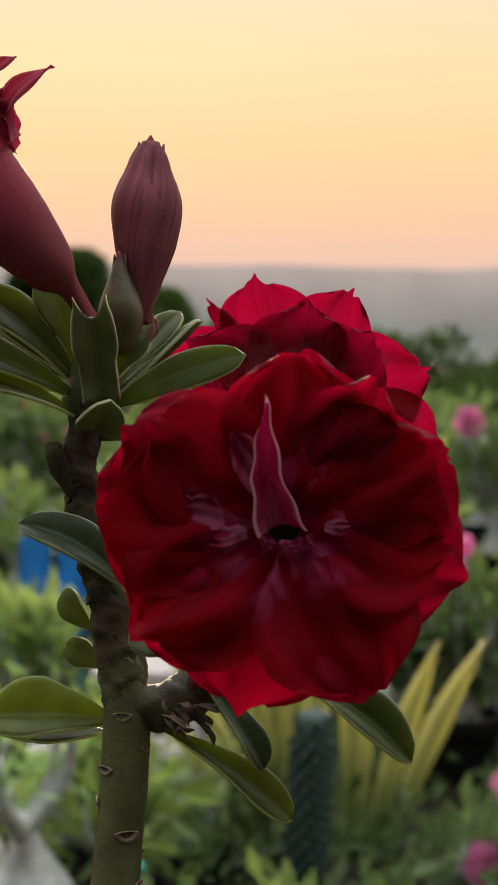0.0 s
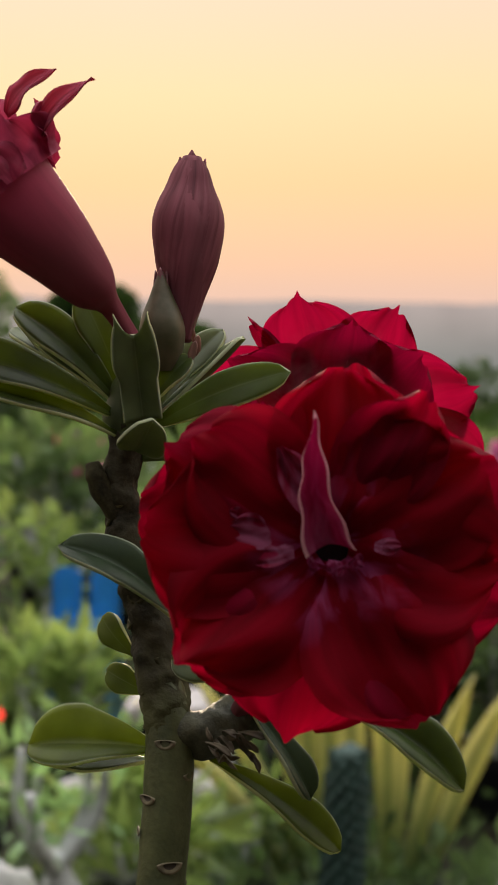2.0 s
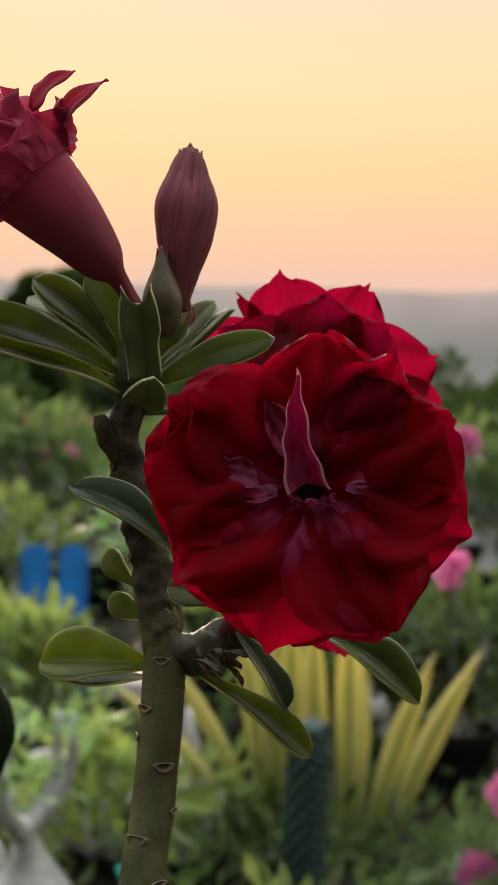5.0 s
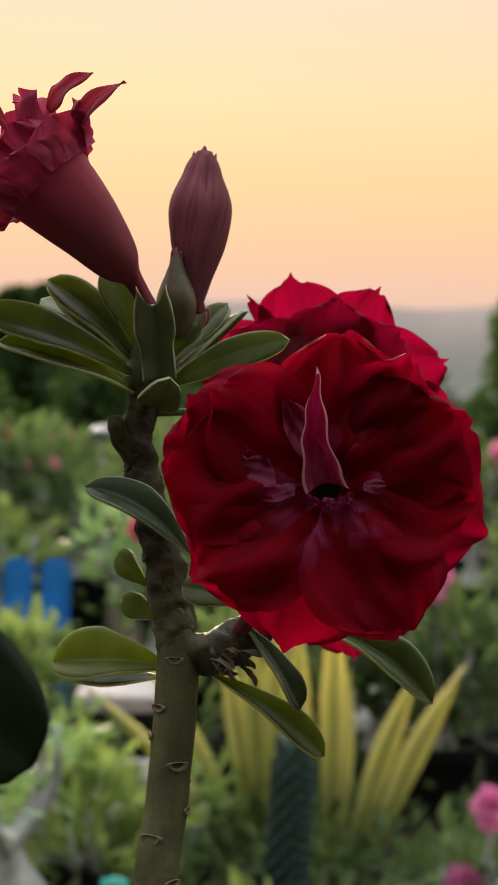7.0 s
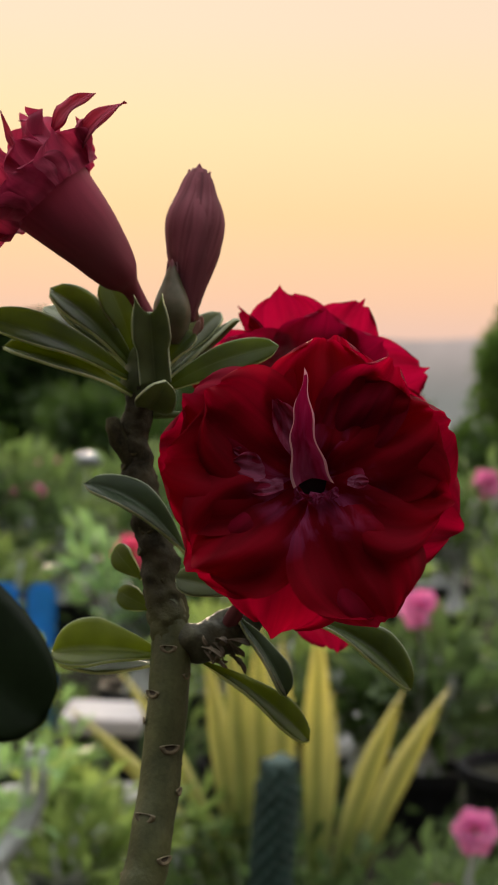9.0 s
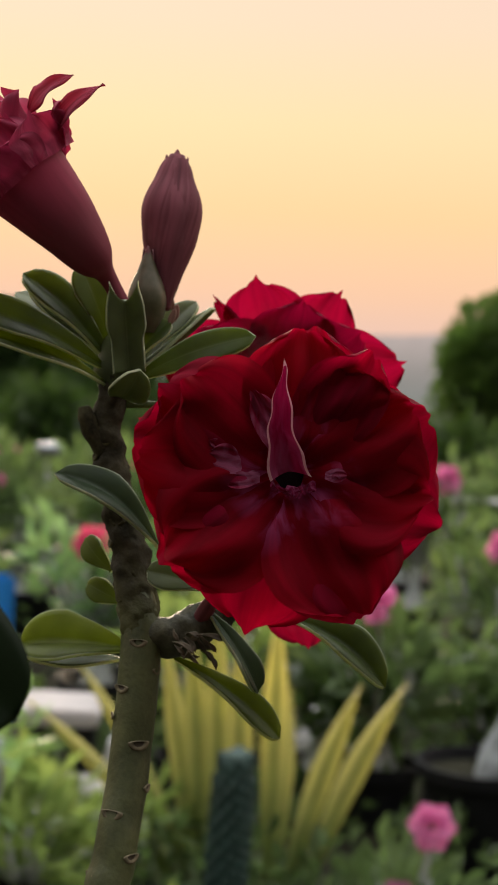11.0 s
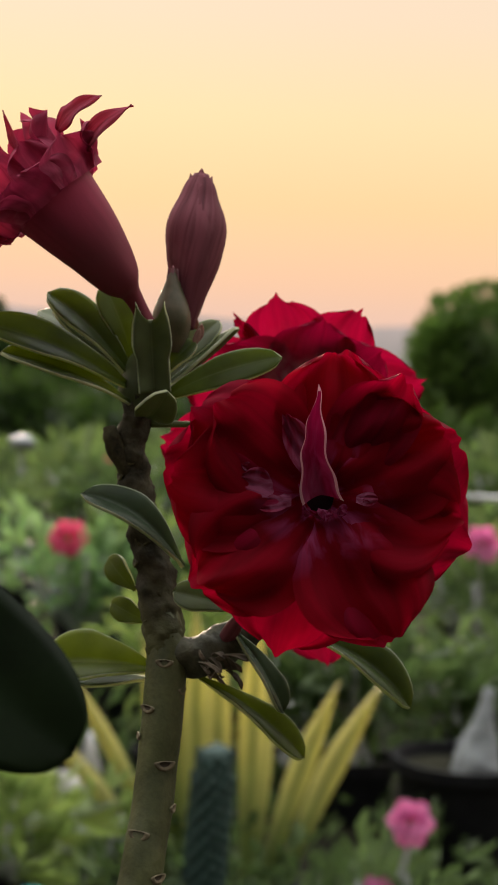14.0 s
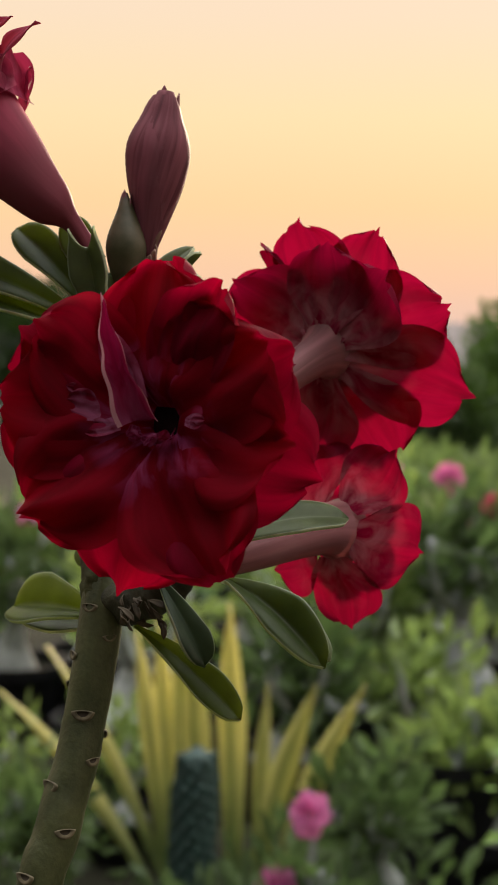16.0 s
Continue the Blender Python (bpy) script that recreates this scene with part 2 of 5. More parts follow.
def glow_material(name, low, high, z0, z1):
    """Glowing far distance, evening haze put into its colour: one tone below, one above."""
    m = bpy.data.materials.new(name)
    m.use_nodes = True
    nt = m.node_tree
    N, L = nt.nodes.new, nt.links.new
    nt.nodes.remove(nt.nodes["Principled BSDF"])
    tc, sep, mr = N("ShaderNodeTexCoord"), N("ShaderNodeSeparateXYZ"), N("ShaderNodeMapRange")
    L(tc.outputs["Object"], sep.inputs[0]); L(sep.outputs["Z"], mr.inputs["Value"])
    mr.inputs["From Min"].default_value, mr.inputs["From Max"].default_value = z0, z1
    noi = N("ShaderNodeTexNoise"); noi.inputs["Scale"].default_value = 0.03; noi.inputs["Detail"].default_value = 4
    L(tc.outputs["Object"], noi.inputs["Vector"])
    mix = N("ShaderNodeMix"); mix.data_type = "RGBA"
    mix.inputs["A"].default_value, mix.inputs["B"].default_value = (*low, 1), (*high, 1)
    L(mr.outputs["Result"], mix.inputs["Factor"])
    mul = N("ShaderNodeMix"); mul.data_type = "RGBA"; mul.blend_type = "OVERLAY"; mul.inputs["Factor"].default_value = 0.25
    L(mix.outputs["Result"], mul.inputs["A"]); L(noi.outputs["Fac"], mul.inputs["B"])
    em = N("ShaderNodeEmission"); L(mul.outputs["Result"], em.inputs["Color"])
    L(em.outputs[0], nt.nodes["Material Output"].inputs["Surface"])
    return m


CRIMSON = petal_material("crimson_petal", (0.200, 0.0008, 0.018), (0.34, 0.014, 0.085), (0.60, 0.001, 0.034), 0.40, 0.05, 0.6, 0.6, blotch=(0.52, 0.75), grain=6.0)
CRIMSON_INNER = petal_material("crimson_inner_petal", (0.235, 0.0008, 0.011), (0.58, 0.095, 0.29), (0.64, 0.0010, 0.034), 0.42, 0.04, 0.42, 0.85, blotch=(0.47, 0.62), grain=4.2)
CRIMSON_EDGE = petal_material("petaloid_flesh", (0.17, 0.004, 0.035), (0.60, 0.16, 0.36), (0.45, 0.006, 0.05), 0.3, 0.0, 1.6, 0.8, blotch=(0.40, 0.75))
CRIMSON_BLADE = petal_material("petaloid_blade", (0.17, 0.006, 0.035), (0.52, 0.13, 0.30), (0.50, 0.008, 0.08), 0.34, 0.0, 0.9, 0.8, blotch=(0.42, 0.72))
CRIMSON_BACK = petal_material("crimson_back_petal", (0.21, 0.003, 0.032), (0.46, 0.20, 0.23), (0.54, 0.003, 0.052), 0.38, 0.12, 0.85, 1.0, blotch=(0.36, 0.66))
ROSE = petal_material("rose_petal", (0.36, 0.050, 0.105), (0.44, 0.15, 0.21), (0.55, 0.035, 0.11), 0.28, 0.0, 0.7, 0.5)
TRUMPET_SKIN = petal_material("trumpet_skin", (0.36, 0.040, 0.085), (0.20, 0.050, 0.068), (0.55, 0.05, 0.1), 0.10, 0.62, 0.97, 1.0, 0.52, blotch=(-0.6, 0.1))
ROSE_TIP = petal_material("rose_petal_end", (0.42, 0.09, 0.15), (0.52, 0.22, 0.26), (0.75, 0.10, 0.18), 0.42, 0.0, 1.0, 0.5)
TUBE_PALE = petal_material("pale_tube_skin", (0.36, 0.15, 0.16), (0.48, 0.30, 0.28), (0.55, 0.12, 0.12), 0.14, 0.0, 0.9, 0.5, 0.5)
TUBE = petal_material("flower_tube_skin", (0.20, 0.050, 0.068), (0.32, 0.13, 0.15), (0.55, 0.08, 0.1), 0.10, 0.0, 0.9, 0.35, 0.45)
TONGUE = petal_material("streaked_tongue", (0.185, 0.002, 0.020), (0.58, 0.17, 0.34), (0.60, 0.003, 0.04), 0.36, 0.0, 1.2, 1.0, blotch=(0.33, 0.64), grain=2.6)
# near black, stands for the shade inside the hollow throat
THROAT = material("throat_shade", (0.022, 0.003, 0.006), 0.8, vary=0.4, scale=300)
PALE_RIM = material("petal_pale_rim", (0.46, 0.22, 0.27), 0.6, vary=0.15, scale=300, trans=(0.7, 0.3, 0.35))
BUD = petal_material("bud_skin", (0.21, 0.068, 0.086), (0.34, 0.16, 0.175), (0.5, 0.1, 0.1), 0.10, 0.1, 1.2, 0.4, 0.56)
BUD_GREEN = material("young_bud_skin", (0.058, 0.068, 0.028), 0.45, vary=0.25, scale=180, tint=(0.11, 0.085, 0.050), trans=(0.3, 0.25, 0.1), trans_share=0.15)
BUD_TIP = material("bud_tip_skin", (0.20, 0.06, 0.07), 0.5, vary=0.3, scale=200)
SEPAL = material("sepal_skin", (0.22, 0.12, 0.09), 0.55, vary=0.3, scale=250, trans=(0.5, 0.2, 0.12), trans_share=0.25)
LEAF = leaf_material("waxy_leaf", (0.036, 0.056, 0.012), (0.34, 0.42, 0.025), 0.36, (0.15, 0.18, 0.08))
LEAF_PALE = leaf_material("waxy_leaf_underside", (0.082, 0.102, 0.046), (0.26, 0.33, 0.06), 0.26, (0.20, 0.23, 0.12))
# the waxy leaf again, lit and shaded: the light is put into the colour
LEAF_LIT = leaf_material("backlit_leaf_tint", (0.085, 0.11, 0.020), (0.40, 0.50, 0.03), 0.44, (0.20, 0.22, 0.06))
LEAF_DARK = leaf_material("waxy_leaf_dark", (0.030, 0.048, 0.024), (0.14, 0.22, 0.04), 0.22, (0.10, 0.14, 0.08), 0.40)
# same leaf close by, its shaded side put into a near-black colour
LEAF_NEAR = material("near_leaf_shade", (0.006, 0.012, 0.004), 0.36, vary=0.3, scale=60, fine=600, bump=0.05, trans=(0.03, 0.06, 0.01), trans_share=0.1, spec=0.12)
# pale edge faces, the glint of light from behind put into their colour
LEAF_RIM_LIGHT = material("leaf_rim_light", (0.74, 0.78, 0.56), 0.4, vary=0.15, scale=200, trans=(0.85, 0.88, 0.5), trans_share=0.6)
BARK = material("green_bark", (0.046, 0.056, 0.020), 0.42, spec=0.42, vary=0.22, scale=70, fine=700, bump=0.16, tint=(0.084, 0.092, 0.036))
BARK_OLD = material("knobbly_bark", (0.024, 0.021, 0.011), 0.75, spec=0.15, vary=0.4, scale=150, fine=1100, bump=0.5, tint=(0.056, 0.050, 0.023))


def ageing_bark(name, old, green, z0, z1):
    """Old bark that grows over the young green skin between two heights, with a ragged limit."""
    m = material(name, old, 0.72, spec=0.18, vary=0.4, scale=150, fine=1100, bump=0.4, tint=tuple(c * 1.8 for c in old))
    nt = m.node_tree
    N, L = nt.nodes.new, nt.links.new
    p = nt.nodes["Principled BSDF"]
    tc, sep, noi = N("ShaderNodeTexCoord"), N("ShaderNodeSeparateXYZ"), N("ShaderNodeTexNoise")
    L(tc.outputs["Object"], sep.inputs[0]); L(tc.outputs["Object"], noi.inputs["Vector"])
    noi.inputs["Scale"].default_value, noi.inputs["Detail"].default_value = 160, 4
    add = N("ShaderNodeMath"); add.operation = "MULTIPLY_ADD"; add.inputs[1].default_value = 0.022
    L(noi.outputs["Fac"], add.inputs[0]); L(sep.outputs["Z"], add.inputs[2])
    mr = N("ShaderNodeMapRange"); mr.inputs["From Min"].default_value, mr.inputs["From Max"].default_value = z0 + 0.011, z1 + 0.011
    L(add.outputs[0], mr.inputs["Value"])
    mix = N("ShaderNodeMix"); mix.data_type = "RGBA"
    mix.inputs["A"].default_value = (*green, 1)
    L(mr.outputs["Result"], mix.inputs["Factor"])
    L(p.inputs["Base Color"].links[0].from_socket, mix.inputs["B"])
    L(mix.outputs["Result"], p.inputs["Base Color"])
    return m


BARK_AGE = ageing_bark("ageing_bark", (0.023, 0.020, 0.011), (0.074, 0.076, 0.030), 0.944, 0.968)
SCAR = material("corky_scar", (0.15, 0.125, 0.075), 0.8, vary=0.35, scale=300, bump=0.5)
SCAR_PIT = material("scar_pit", (0.038, 0.028, 0.018), 0.85, vary=0.4, scale=300)
SHOOT = material("shoot_bark", (0.020, 0.020, 0.009), 0.65, vary=0.4, scale=140, fine=900, bump=0.4, tint=(0.048, 0.047, 0.022))
DRY = material("dry_bract", (0.085, 0.065, 0.040), 0.75, vary=0.5, scale=260, bump=0.4, trans=(0.22, 0.14, 0.07), trans_share=0.15)


# ---- building helpers ----
def finish(bm, name, mats, smooth=True):
    me = bpy.data.meshes.new(name)
    bm.to_mesh(me)
    bm.free()
    for m in mats if isinstance(mats, (list, tuple)) else [mats]:
        me.materials.append(m)
    if smooth:
        me.polygons.foreach_set("use_smooth", [True] * len(me.polygons))
    return me


def part(name, bm, mats, parent, label="", smooth=True, m=None):
    """One mesh object under a thing or a part; m: its pose in its parent's space."""
    ob = new(name, bm if isinstance(bm, bpy.types.Mesh) else finish(bm, name, mats, smooth))
    ob.parent = parent
    if m is not None:
        ob.matrix_basis = m
    return tagged(ob, label)


def thing(name, label, category, group="", place=(0, 0, 0)):
    ob = new(name)
    ob.location = place
    ob.empty_display_size = 0.02
    return tagged(ob, label, category, group)


def solid(name, bm, mats, label, category, kind="", group="", m=None, smooth=True):
    ob = new(name, finish(bm, name, mats, smooth))
    if m is not None:
        ob.matrix_world = m
    return tagged(ob, label, category, group, kind)


def grid_mesh(bm, rows, uv=True, mat=0, close=False):
    """Faces over rows of points, with uv: x along the rows, y across."""
    layer = bm.loops.layers.uv.verify()
    vs = [[bm.verts.new(p) for p in row] for row in rows]
    nu, nv = len(rows), len(rows[0])
    for i in range(nu - 1):
        for j in range(nv if close else nv - 1):
            k = (j + 1) % nv
            f = bm.faces.new((vs[i][j], vs[i][k], vs[i + 1][k], vs[i + 1][j]))
            f.material_index = mat
            jn = (j + 1) / (nv if close else nv - 1)
            jj = j / (nv if close else nv - 1)
            for loop, (a, b) in zip(f.loops, ((i, jj), (i, jn), (i + 1, jn), (i + 1, jj))):
                loop[layer].uv = (a / (nu - 1), b)
    return vs


def curve_points(ctrl, n):
    """Smooth way through a few given places."""
    c = [Vector(p) for p in ctrl]
    c = [c[0] * 2 - c[1]] + c + [c[-1] * 2 - c[-2]]
    out = []
    for k in range(n):
        x = k / (n - 1) * (len(c) - 3)
        i = min(int(x), len(c) - 4)
        t = x - i
        a, b, d, e = c[i:i + 4]
        out.append(0.5 * ((2 * b) + (d - a) * t + (2 * a - 5 * b + 4 * d - e) * t * t + (3 * b - a - 3 * d + e) * t ** 3))
    return out


def lerp_list(vals, x):
    """Smooth value between given ones."""
    x = x * (len(vals) - 1)
    i = min(int(x), len(vals) - 2)
    t = x - i
    a, b = vals[max(i - 1, 0)], vals[i]
    c, d = vals[i + 1], vals[min(i + 2, len(vals) - 1)]
    return 0.5 * (2 * b + (c - a) * t + (2 * a - 5 * b + 4 * c - d) * t * t + (3 * b - a - 3 * c + d) * t ** 3)


def tube(bm, ctrl, radii, n=40, sides=18, rough=0.0, freq=60.0, lobes=0, lobe_amp=0.0, twist=0.0, mat=0, cap=True):
    """A round body swept along a way; rough: uneven skin, lobes: furrows that may wind round it."""
    pts = curve_points(ctrl, n)
    up = Vector((0.31, 0.87, 0.11)).normalized()
    rows = []
    for i, p in enumerate(pts):
        d = (pts[min(i + 1, n - 1)] - pts[max(i - 1, 0)]).normalized()
        s = d.cross(up).normalized()
        q = s.cross(d)
        x = i / (n - 1)
        r = lerp_list(radii, x)
        row = []
        for k in range(sides):
            a = 2 * math.pi * k / sides
            rr = r * (1 + lobe_amp * math.cos(lobes * a + twist * x) * math.sin(math.pi * min(1, x * 1.2 + 0.1)))
            o = (s * math.cos(a) + q * math.sin(a)) * rr
            if rough:
                o *= 1 + rough * noise.noise((p + o) * freq) + 0.5 * rough * noise.noise((p + o) * freq * 3.1)
            row.append(p + o)
        rows.append(row)
    vs = grid_mesh(bm, rows, mat=mat, close=True)
    if cap:
        for ring in (vs[0][::-1], vs[-1]):
            f = bm.faces.new(ring)
            f.material_index = mat
    return rows


def leaf_rows(base, tip, width, face, arch=0.0, fold=0.0, twist=0.0, curl=0.0, n=22, m=11, widest=0.66, wave=0.0, seed=0, sharp=0.5, foot=0.16, notch=0.0):
    """An obovate leaf: rounded end with a tiny point, middle line bent by arch, halves raised by fold, end rolled by curl."""
    base, tip, face = Vector(base), Vector(tip), Vector(face).normalized()
    along = tip - base
    length = along.length
    along.normalize()
    side0 = along.cross(face).normalized()
    up0 = side0.cross(along).normalized()
    rng = random.Random(seed)
    ph = rng.random() * 6
    rows = []
    for i in range(n):
        u = i / (n - 1)
        w = (u / widest) ** 0.75 if u < widest else max(0.0, 1 - ((u - widest) / (1 - widest)) ** (2.4 if sharp < 0.7 else 1.0)) ** sharp
        w = max(w, foot if u < 0.2 or foot > 0.3 and u < widest else 0.0)
        if notch:
            w = max(w, 0.74)
        elif u > 0.985:
            w = 0.03
        ang = twist * u
        side = side0 * math.cos(ang) + up0 * math.sin(ang)
        up = up0 * math.cos(ang) - side0 * math.sin(ang)
        mid = base + along * (u * length) + up0 * (arch * length * math.sin(math.pi * min(u, 1) * 0.9)) + up0 * (curl * length * max(0, u - 0.75) ** 2 * 8)
        row = []
        for j in range(m):
            v = 2 * j / (m - 1) - 1
            x = v * w * width / 2
            lift = fold * abs(x) * (1.15 - 0.45 * abs(v)) + wave * width * math.sin(u * 9 + ph + v * 1.3) * v * v
            row.append(mid + side * x + up * lift + along * (notch * length * v * v * u * u))
        rows.append(row)
    return rows


def leaf(parent, base, tip, width, face, mats=None, label="", thick=0.0011, name="leaf", **kw):
    bm = bmesh.new()
    grid_mesh(bm, leaf_rows(base, tip, width, face, **kw))
    bmesh.ops.recalc_face_normals(bm, faces=bm.faces)
    ob = part(name, bm, mats or [LEAF, LEAF_RIM_LIGHT], parent, label)
    sol = ob.modifiers.new("thickness", "SOLIDIFY")
    sol.thickness, sol.offset, sol.use_rim, sol.material_offset_rim = thick, 0.0, True, 1
    return ob


def petal_rows(length, width, cup=0.15, roll=0.0, ruffle=0.06, point=0.06, seed=0, n=28, m=23, base=0.22, lift=0.0, funnel=0.0, drape=0.0, crease=0.0):
    """A petal along +x, its face to +z: narrow claw, broad wavy end with a short point."""
    rng = random.Random(seed * 7 + 3)
    p1, p2, p3 = (rng.random() * 6.28 for _ in range(3))
    lop = rng.uniform(-0.12, 0.12)
    crease *= rng.choice((-1.0, -0.6, 0.5, 0.9))
    rows = []
    for i in range(n):
        u = i / (n - 1)
        w = base + (1 - base) * math.sin(min(u / 0.62, 1) * math.pi / 2) ** 1.2
        if u > 0.62:
            w *= max(0.0, 1 - ((u - 0.62) / 0.40) ** 2.6) ** 0.5
        row = []
        for j in range(m):
            v = 2 * j / (m - 1) - 1
            edge = abs(v) ** 2
            x = u * length * (1 - 0.07 * edge) + (point * length * max(0, 1 - abs(v) * 5) if u > 0.9 else 0) * (u - 0.9) * 10
            x += length * 0.020 * u * math.sin(v * 5.5 + p3) + length * 0.006 * u * math.sin(v * 13 + p1)
            y = v * w * width / 2 + lop * width * u * u
            z = cup * length * u * u * (0.6 + 0.4 * edge) - roll * length * max(0, u - 0.45) ** 2 * 2 + lift * u
            z += ruffle * length * u * (math.sin(v * 4.1 + p1 + u * 2) * edge + 0.55 * math.sin(v * 8.3 + p2) * u)
            z += ruffle * 0.35 * length * math.sin(u * 7 + p3) * v
            z += crease * width * 0.5 * u * (abs(v - 0.15) - 0.4)
            z += drape * length * noise.noise((u * 2.3 + seed * 5.1, v * 1.9, seed)) * min(1, u * 3) - funnel * max(0.0, 1 - u / 0.26) ** 2
            row.append(Vector((x, y, z)))
        rows.append(row)
    return rows


def petal(parent, length, width, m, mats, name="petal", label="", rim=None, **kw):
    bm = bmesh.new()
    rows = petal_rows(length, width, **kw)
    grid_mesh(bm, rows)
    ob = part(name, bm, mats, parent, label, m=m)
    return ob


def axis_pose(place, ahead, up=(0, 0, 1)):
    """Local z along ahead, local y as near to up as it can be."""
    z = Vector(ahead).normalized()
    x = Vector(up).cross(z).normalized()
    y = z.cross(x)
    return Matrix.Translation(place) @ Matrix((x, y, z)).transposed().to_4x4()


def flower(plant, place, ahead, root, petals, inner, label, mats=None, inner_mat=None, mouth=0.011, back=0.012, radii=None, root_r=0.0022, sides=28, ruffle=0.09, claw=0.4, point=0.10, funnel=0.0, drape=0.0, flush=0.8, via=None, sink=0.0015, crease=0.0, skin=None):
    """A bloom: its tube is the part, the petals hang on it. petals: angle, length, width, tilt, cup, roll, lift, seed."""
    m = axis_pose(place, ahead)
    r = m.inverted() @ Vector(root)
    bm = bmesh.new()
    way = [m.inverted() @ Vector(p) for p in via] if via else [r * 0.80 + Vector((0, 0, -back * 0.06)), r * 0.5 + Vector((0, 0, -back * 0.3)), Vector((r.x * 0.07, r.y * 0.07, -funnel - back * 0.85))]
    tube(bm, [r] + way + [(0, 0, 0.0005 - funnel)], radii or [root_r, root_r * 1.15] + [mouth * k for k in (0.3, 0.55, 0.75, 0.88, 1.0)], n=48, sides=sides, lobes=5, lobe_amp=0.03, cap=False)
    # the tube's inner end takes the same painted shade
    if funnel:
        for k, f in enumerate(bm.faces):
            f.material_index = 1 if k // sides > 38 else 0
    # the floor of the throat, shade of the hollow put into its dark colour
    bmesh.ops.create_circle(bm, cap_ends=True, segments=sides, radius=mouth * 0.9, matrix=Matrix.Translation((0, 0, -back * 0.35 - funnel)))
    for f in bm.faces:
        if len(f.verts) == sides:
            f.material_index = 1
    ob = part("flower", bm, [skin or TUBE, THROAT], plant, label, m=m)
    for ang, length, width, tilt, cup, roll, lift, seed in petals:
        pm = pose(0, 0, -sink, 0, 0, ang) @ pose(mouth * flush, 0, 0, 0, -tilt, 0)
        petal(ob, length - mouth * flush, width, pm, mats or CRIMSON, cup=cup, roll=roll, lift=lift, seed=seed, ruffle=ruffle, base=claw, point=point, funnel=funnel, drape=drape, crease=crease)
    for ang, length, width, tilt, cup, roll, lift, seed in inner:
        pm = pose(0, 0, 0.0005, 0, 0, ang) @ pose(mouth * 0.62, 0, 0, 0, -tilt, 0)
        petal(ob, length - mouth * 0.62, width, pm, inner_mat or CRIMSON_INNER, name="inner_petal", cup=cup, roll=roll, lift=lift, seed=seed, ruffle=ruffle * 1.1, base=claw, point=point, funnel=funnel, drape=drape, crease=crease)
    return ob


# ---- the desert rose ----
plant = thing("desert_rose", "flowering desert rose with crimson double blooms and waxy leaves", "plant", place=(0, 0, 0))
STEM = [(-0.045, 0.0, 0.36), (-0.042, 0.004, 0.62), (-0.0315, 0.011, 0.84), (-0.0265, 0.018, 0.883), (-0.024, 0.026, 0.907),
        (-0.0225, 0.035, 0.946), (-0.0275, 0.042, 0.972), (-0.0345, 0.047, 0.996), (-0.0365, 0.050, 1.012), (-0.0335, 0.052, 1.028)]
bm = bmesh.new()
tube(bm, STEM[:7], [0.020, 0.013, 0.0072, 0.0066, 0.0062, 0.0062, 0.0030], n=90, sides=28, rough=0.05, freq=90)
stem = part("stem", bm, BARK, plant, "smooth grey-green stem with crescent leaf scars")
bm = bmesh.new()
tube(bm, [(-0.0226, 0.0338, 0.9405)] + STEM[5:], [0.0030, 0.0056, 0.0060, 0.0053, 0.0048, 0.0045, 0.0056], n=110, sides=40, rough=0.30, freq=190)
upper = part("upper_stem", bm, BARK_AGE, plant, "dark knobbly upper stem")
bm = bmesh.new()
tube(bm, [(-0.0365, 0.047, 1.000), (-0.0425, 0.046, 1.010), (-0.0440, 0.047, 1.0145)], [0.0030, 0.0028, 0.0020], n=14, sides=14, rough=0.25, freq=300)
part("stem_knob", bm, BARK_OLD, plant)


def scar(place, turn, size, on=None):
    """A crescent leaf scar: corky raised lip round a dark pit, flat on the bark."""
    bm = bmesh.new()
    n = 16
    rows = []
    for r, h in ((1.0, -0.04), (0.92, 0.12), (0.66, 0.16), (0.50, 0.0)):
        row = []
        for k in range(n):
            a = 2 * math.pi * k / n
            y = 0.16 * math.sin(a) if math.sin(a) > 0 else -0.78 * abs(math.sin(a)) ** 1.2
            row.append(Vector((math.cos(a) * r, y * r, h)) * size)
        rows.append(row)
    vs = grid_mesh(bm, rows, close=True)
    f = bm.faces.new(vs[-1])
    f.material_index = 1
    part("leaf_scar", bm, [SCAR, SCAR_PIT] if on is None else [BARK_OLD, SCAR_PIT], on or stem, "", m=axis_pose(place, turn))


WAY = curve_points(STEM[:6], 400)
for z, turn, size in ((0.932, -42, 0.0019), (0.9165, 22, 0.0023), (0.897, -26, 0.0025), (0.949, -4, 0.0019), (0.885, 48, 0.0021), (0.9035, 74, 0.0018),
                      (0.8725, -14, 0.0024), (0.9375, 62, 0.0016), (0.9235, -80, 0.0016), (0.879, -66, 0.0020), (0.860, 30, 0.0024), (0.910, 140, 0.002), (0.925, -150, 0.002)):
    c = min(WAY, key=lambda p: abs(p.z - z))
    d = Vector((math.sin(math.radians(turn)), -math.cos(math.radians(turn)), 0.0))
    scar(c + d * (0.0064 if z > 0.9 else 0.0067), d + Vector((0, 0, 0.1)), size * 1.5)

WAY = curve_points(STEM[5:], 400)
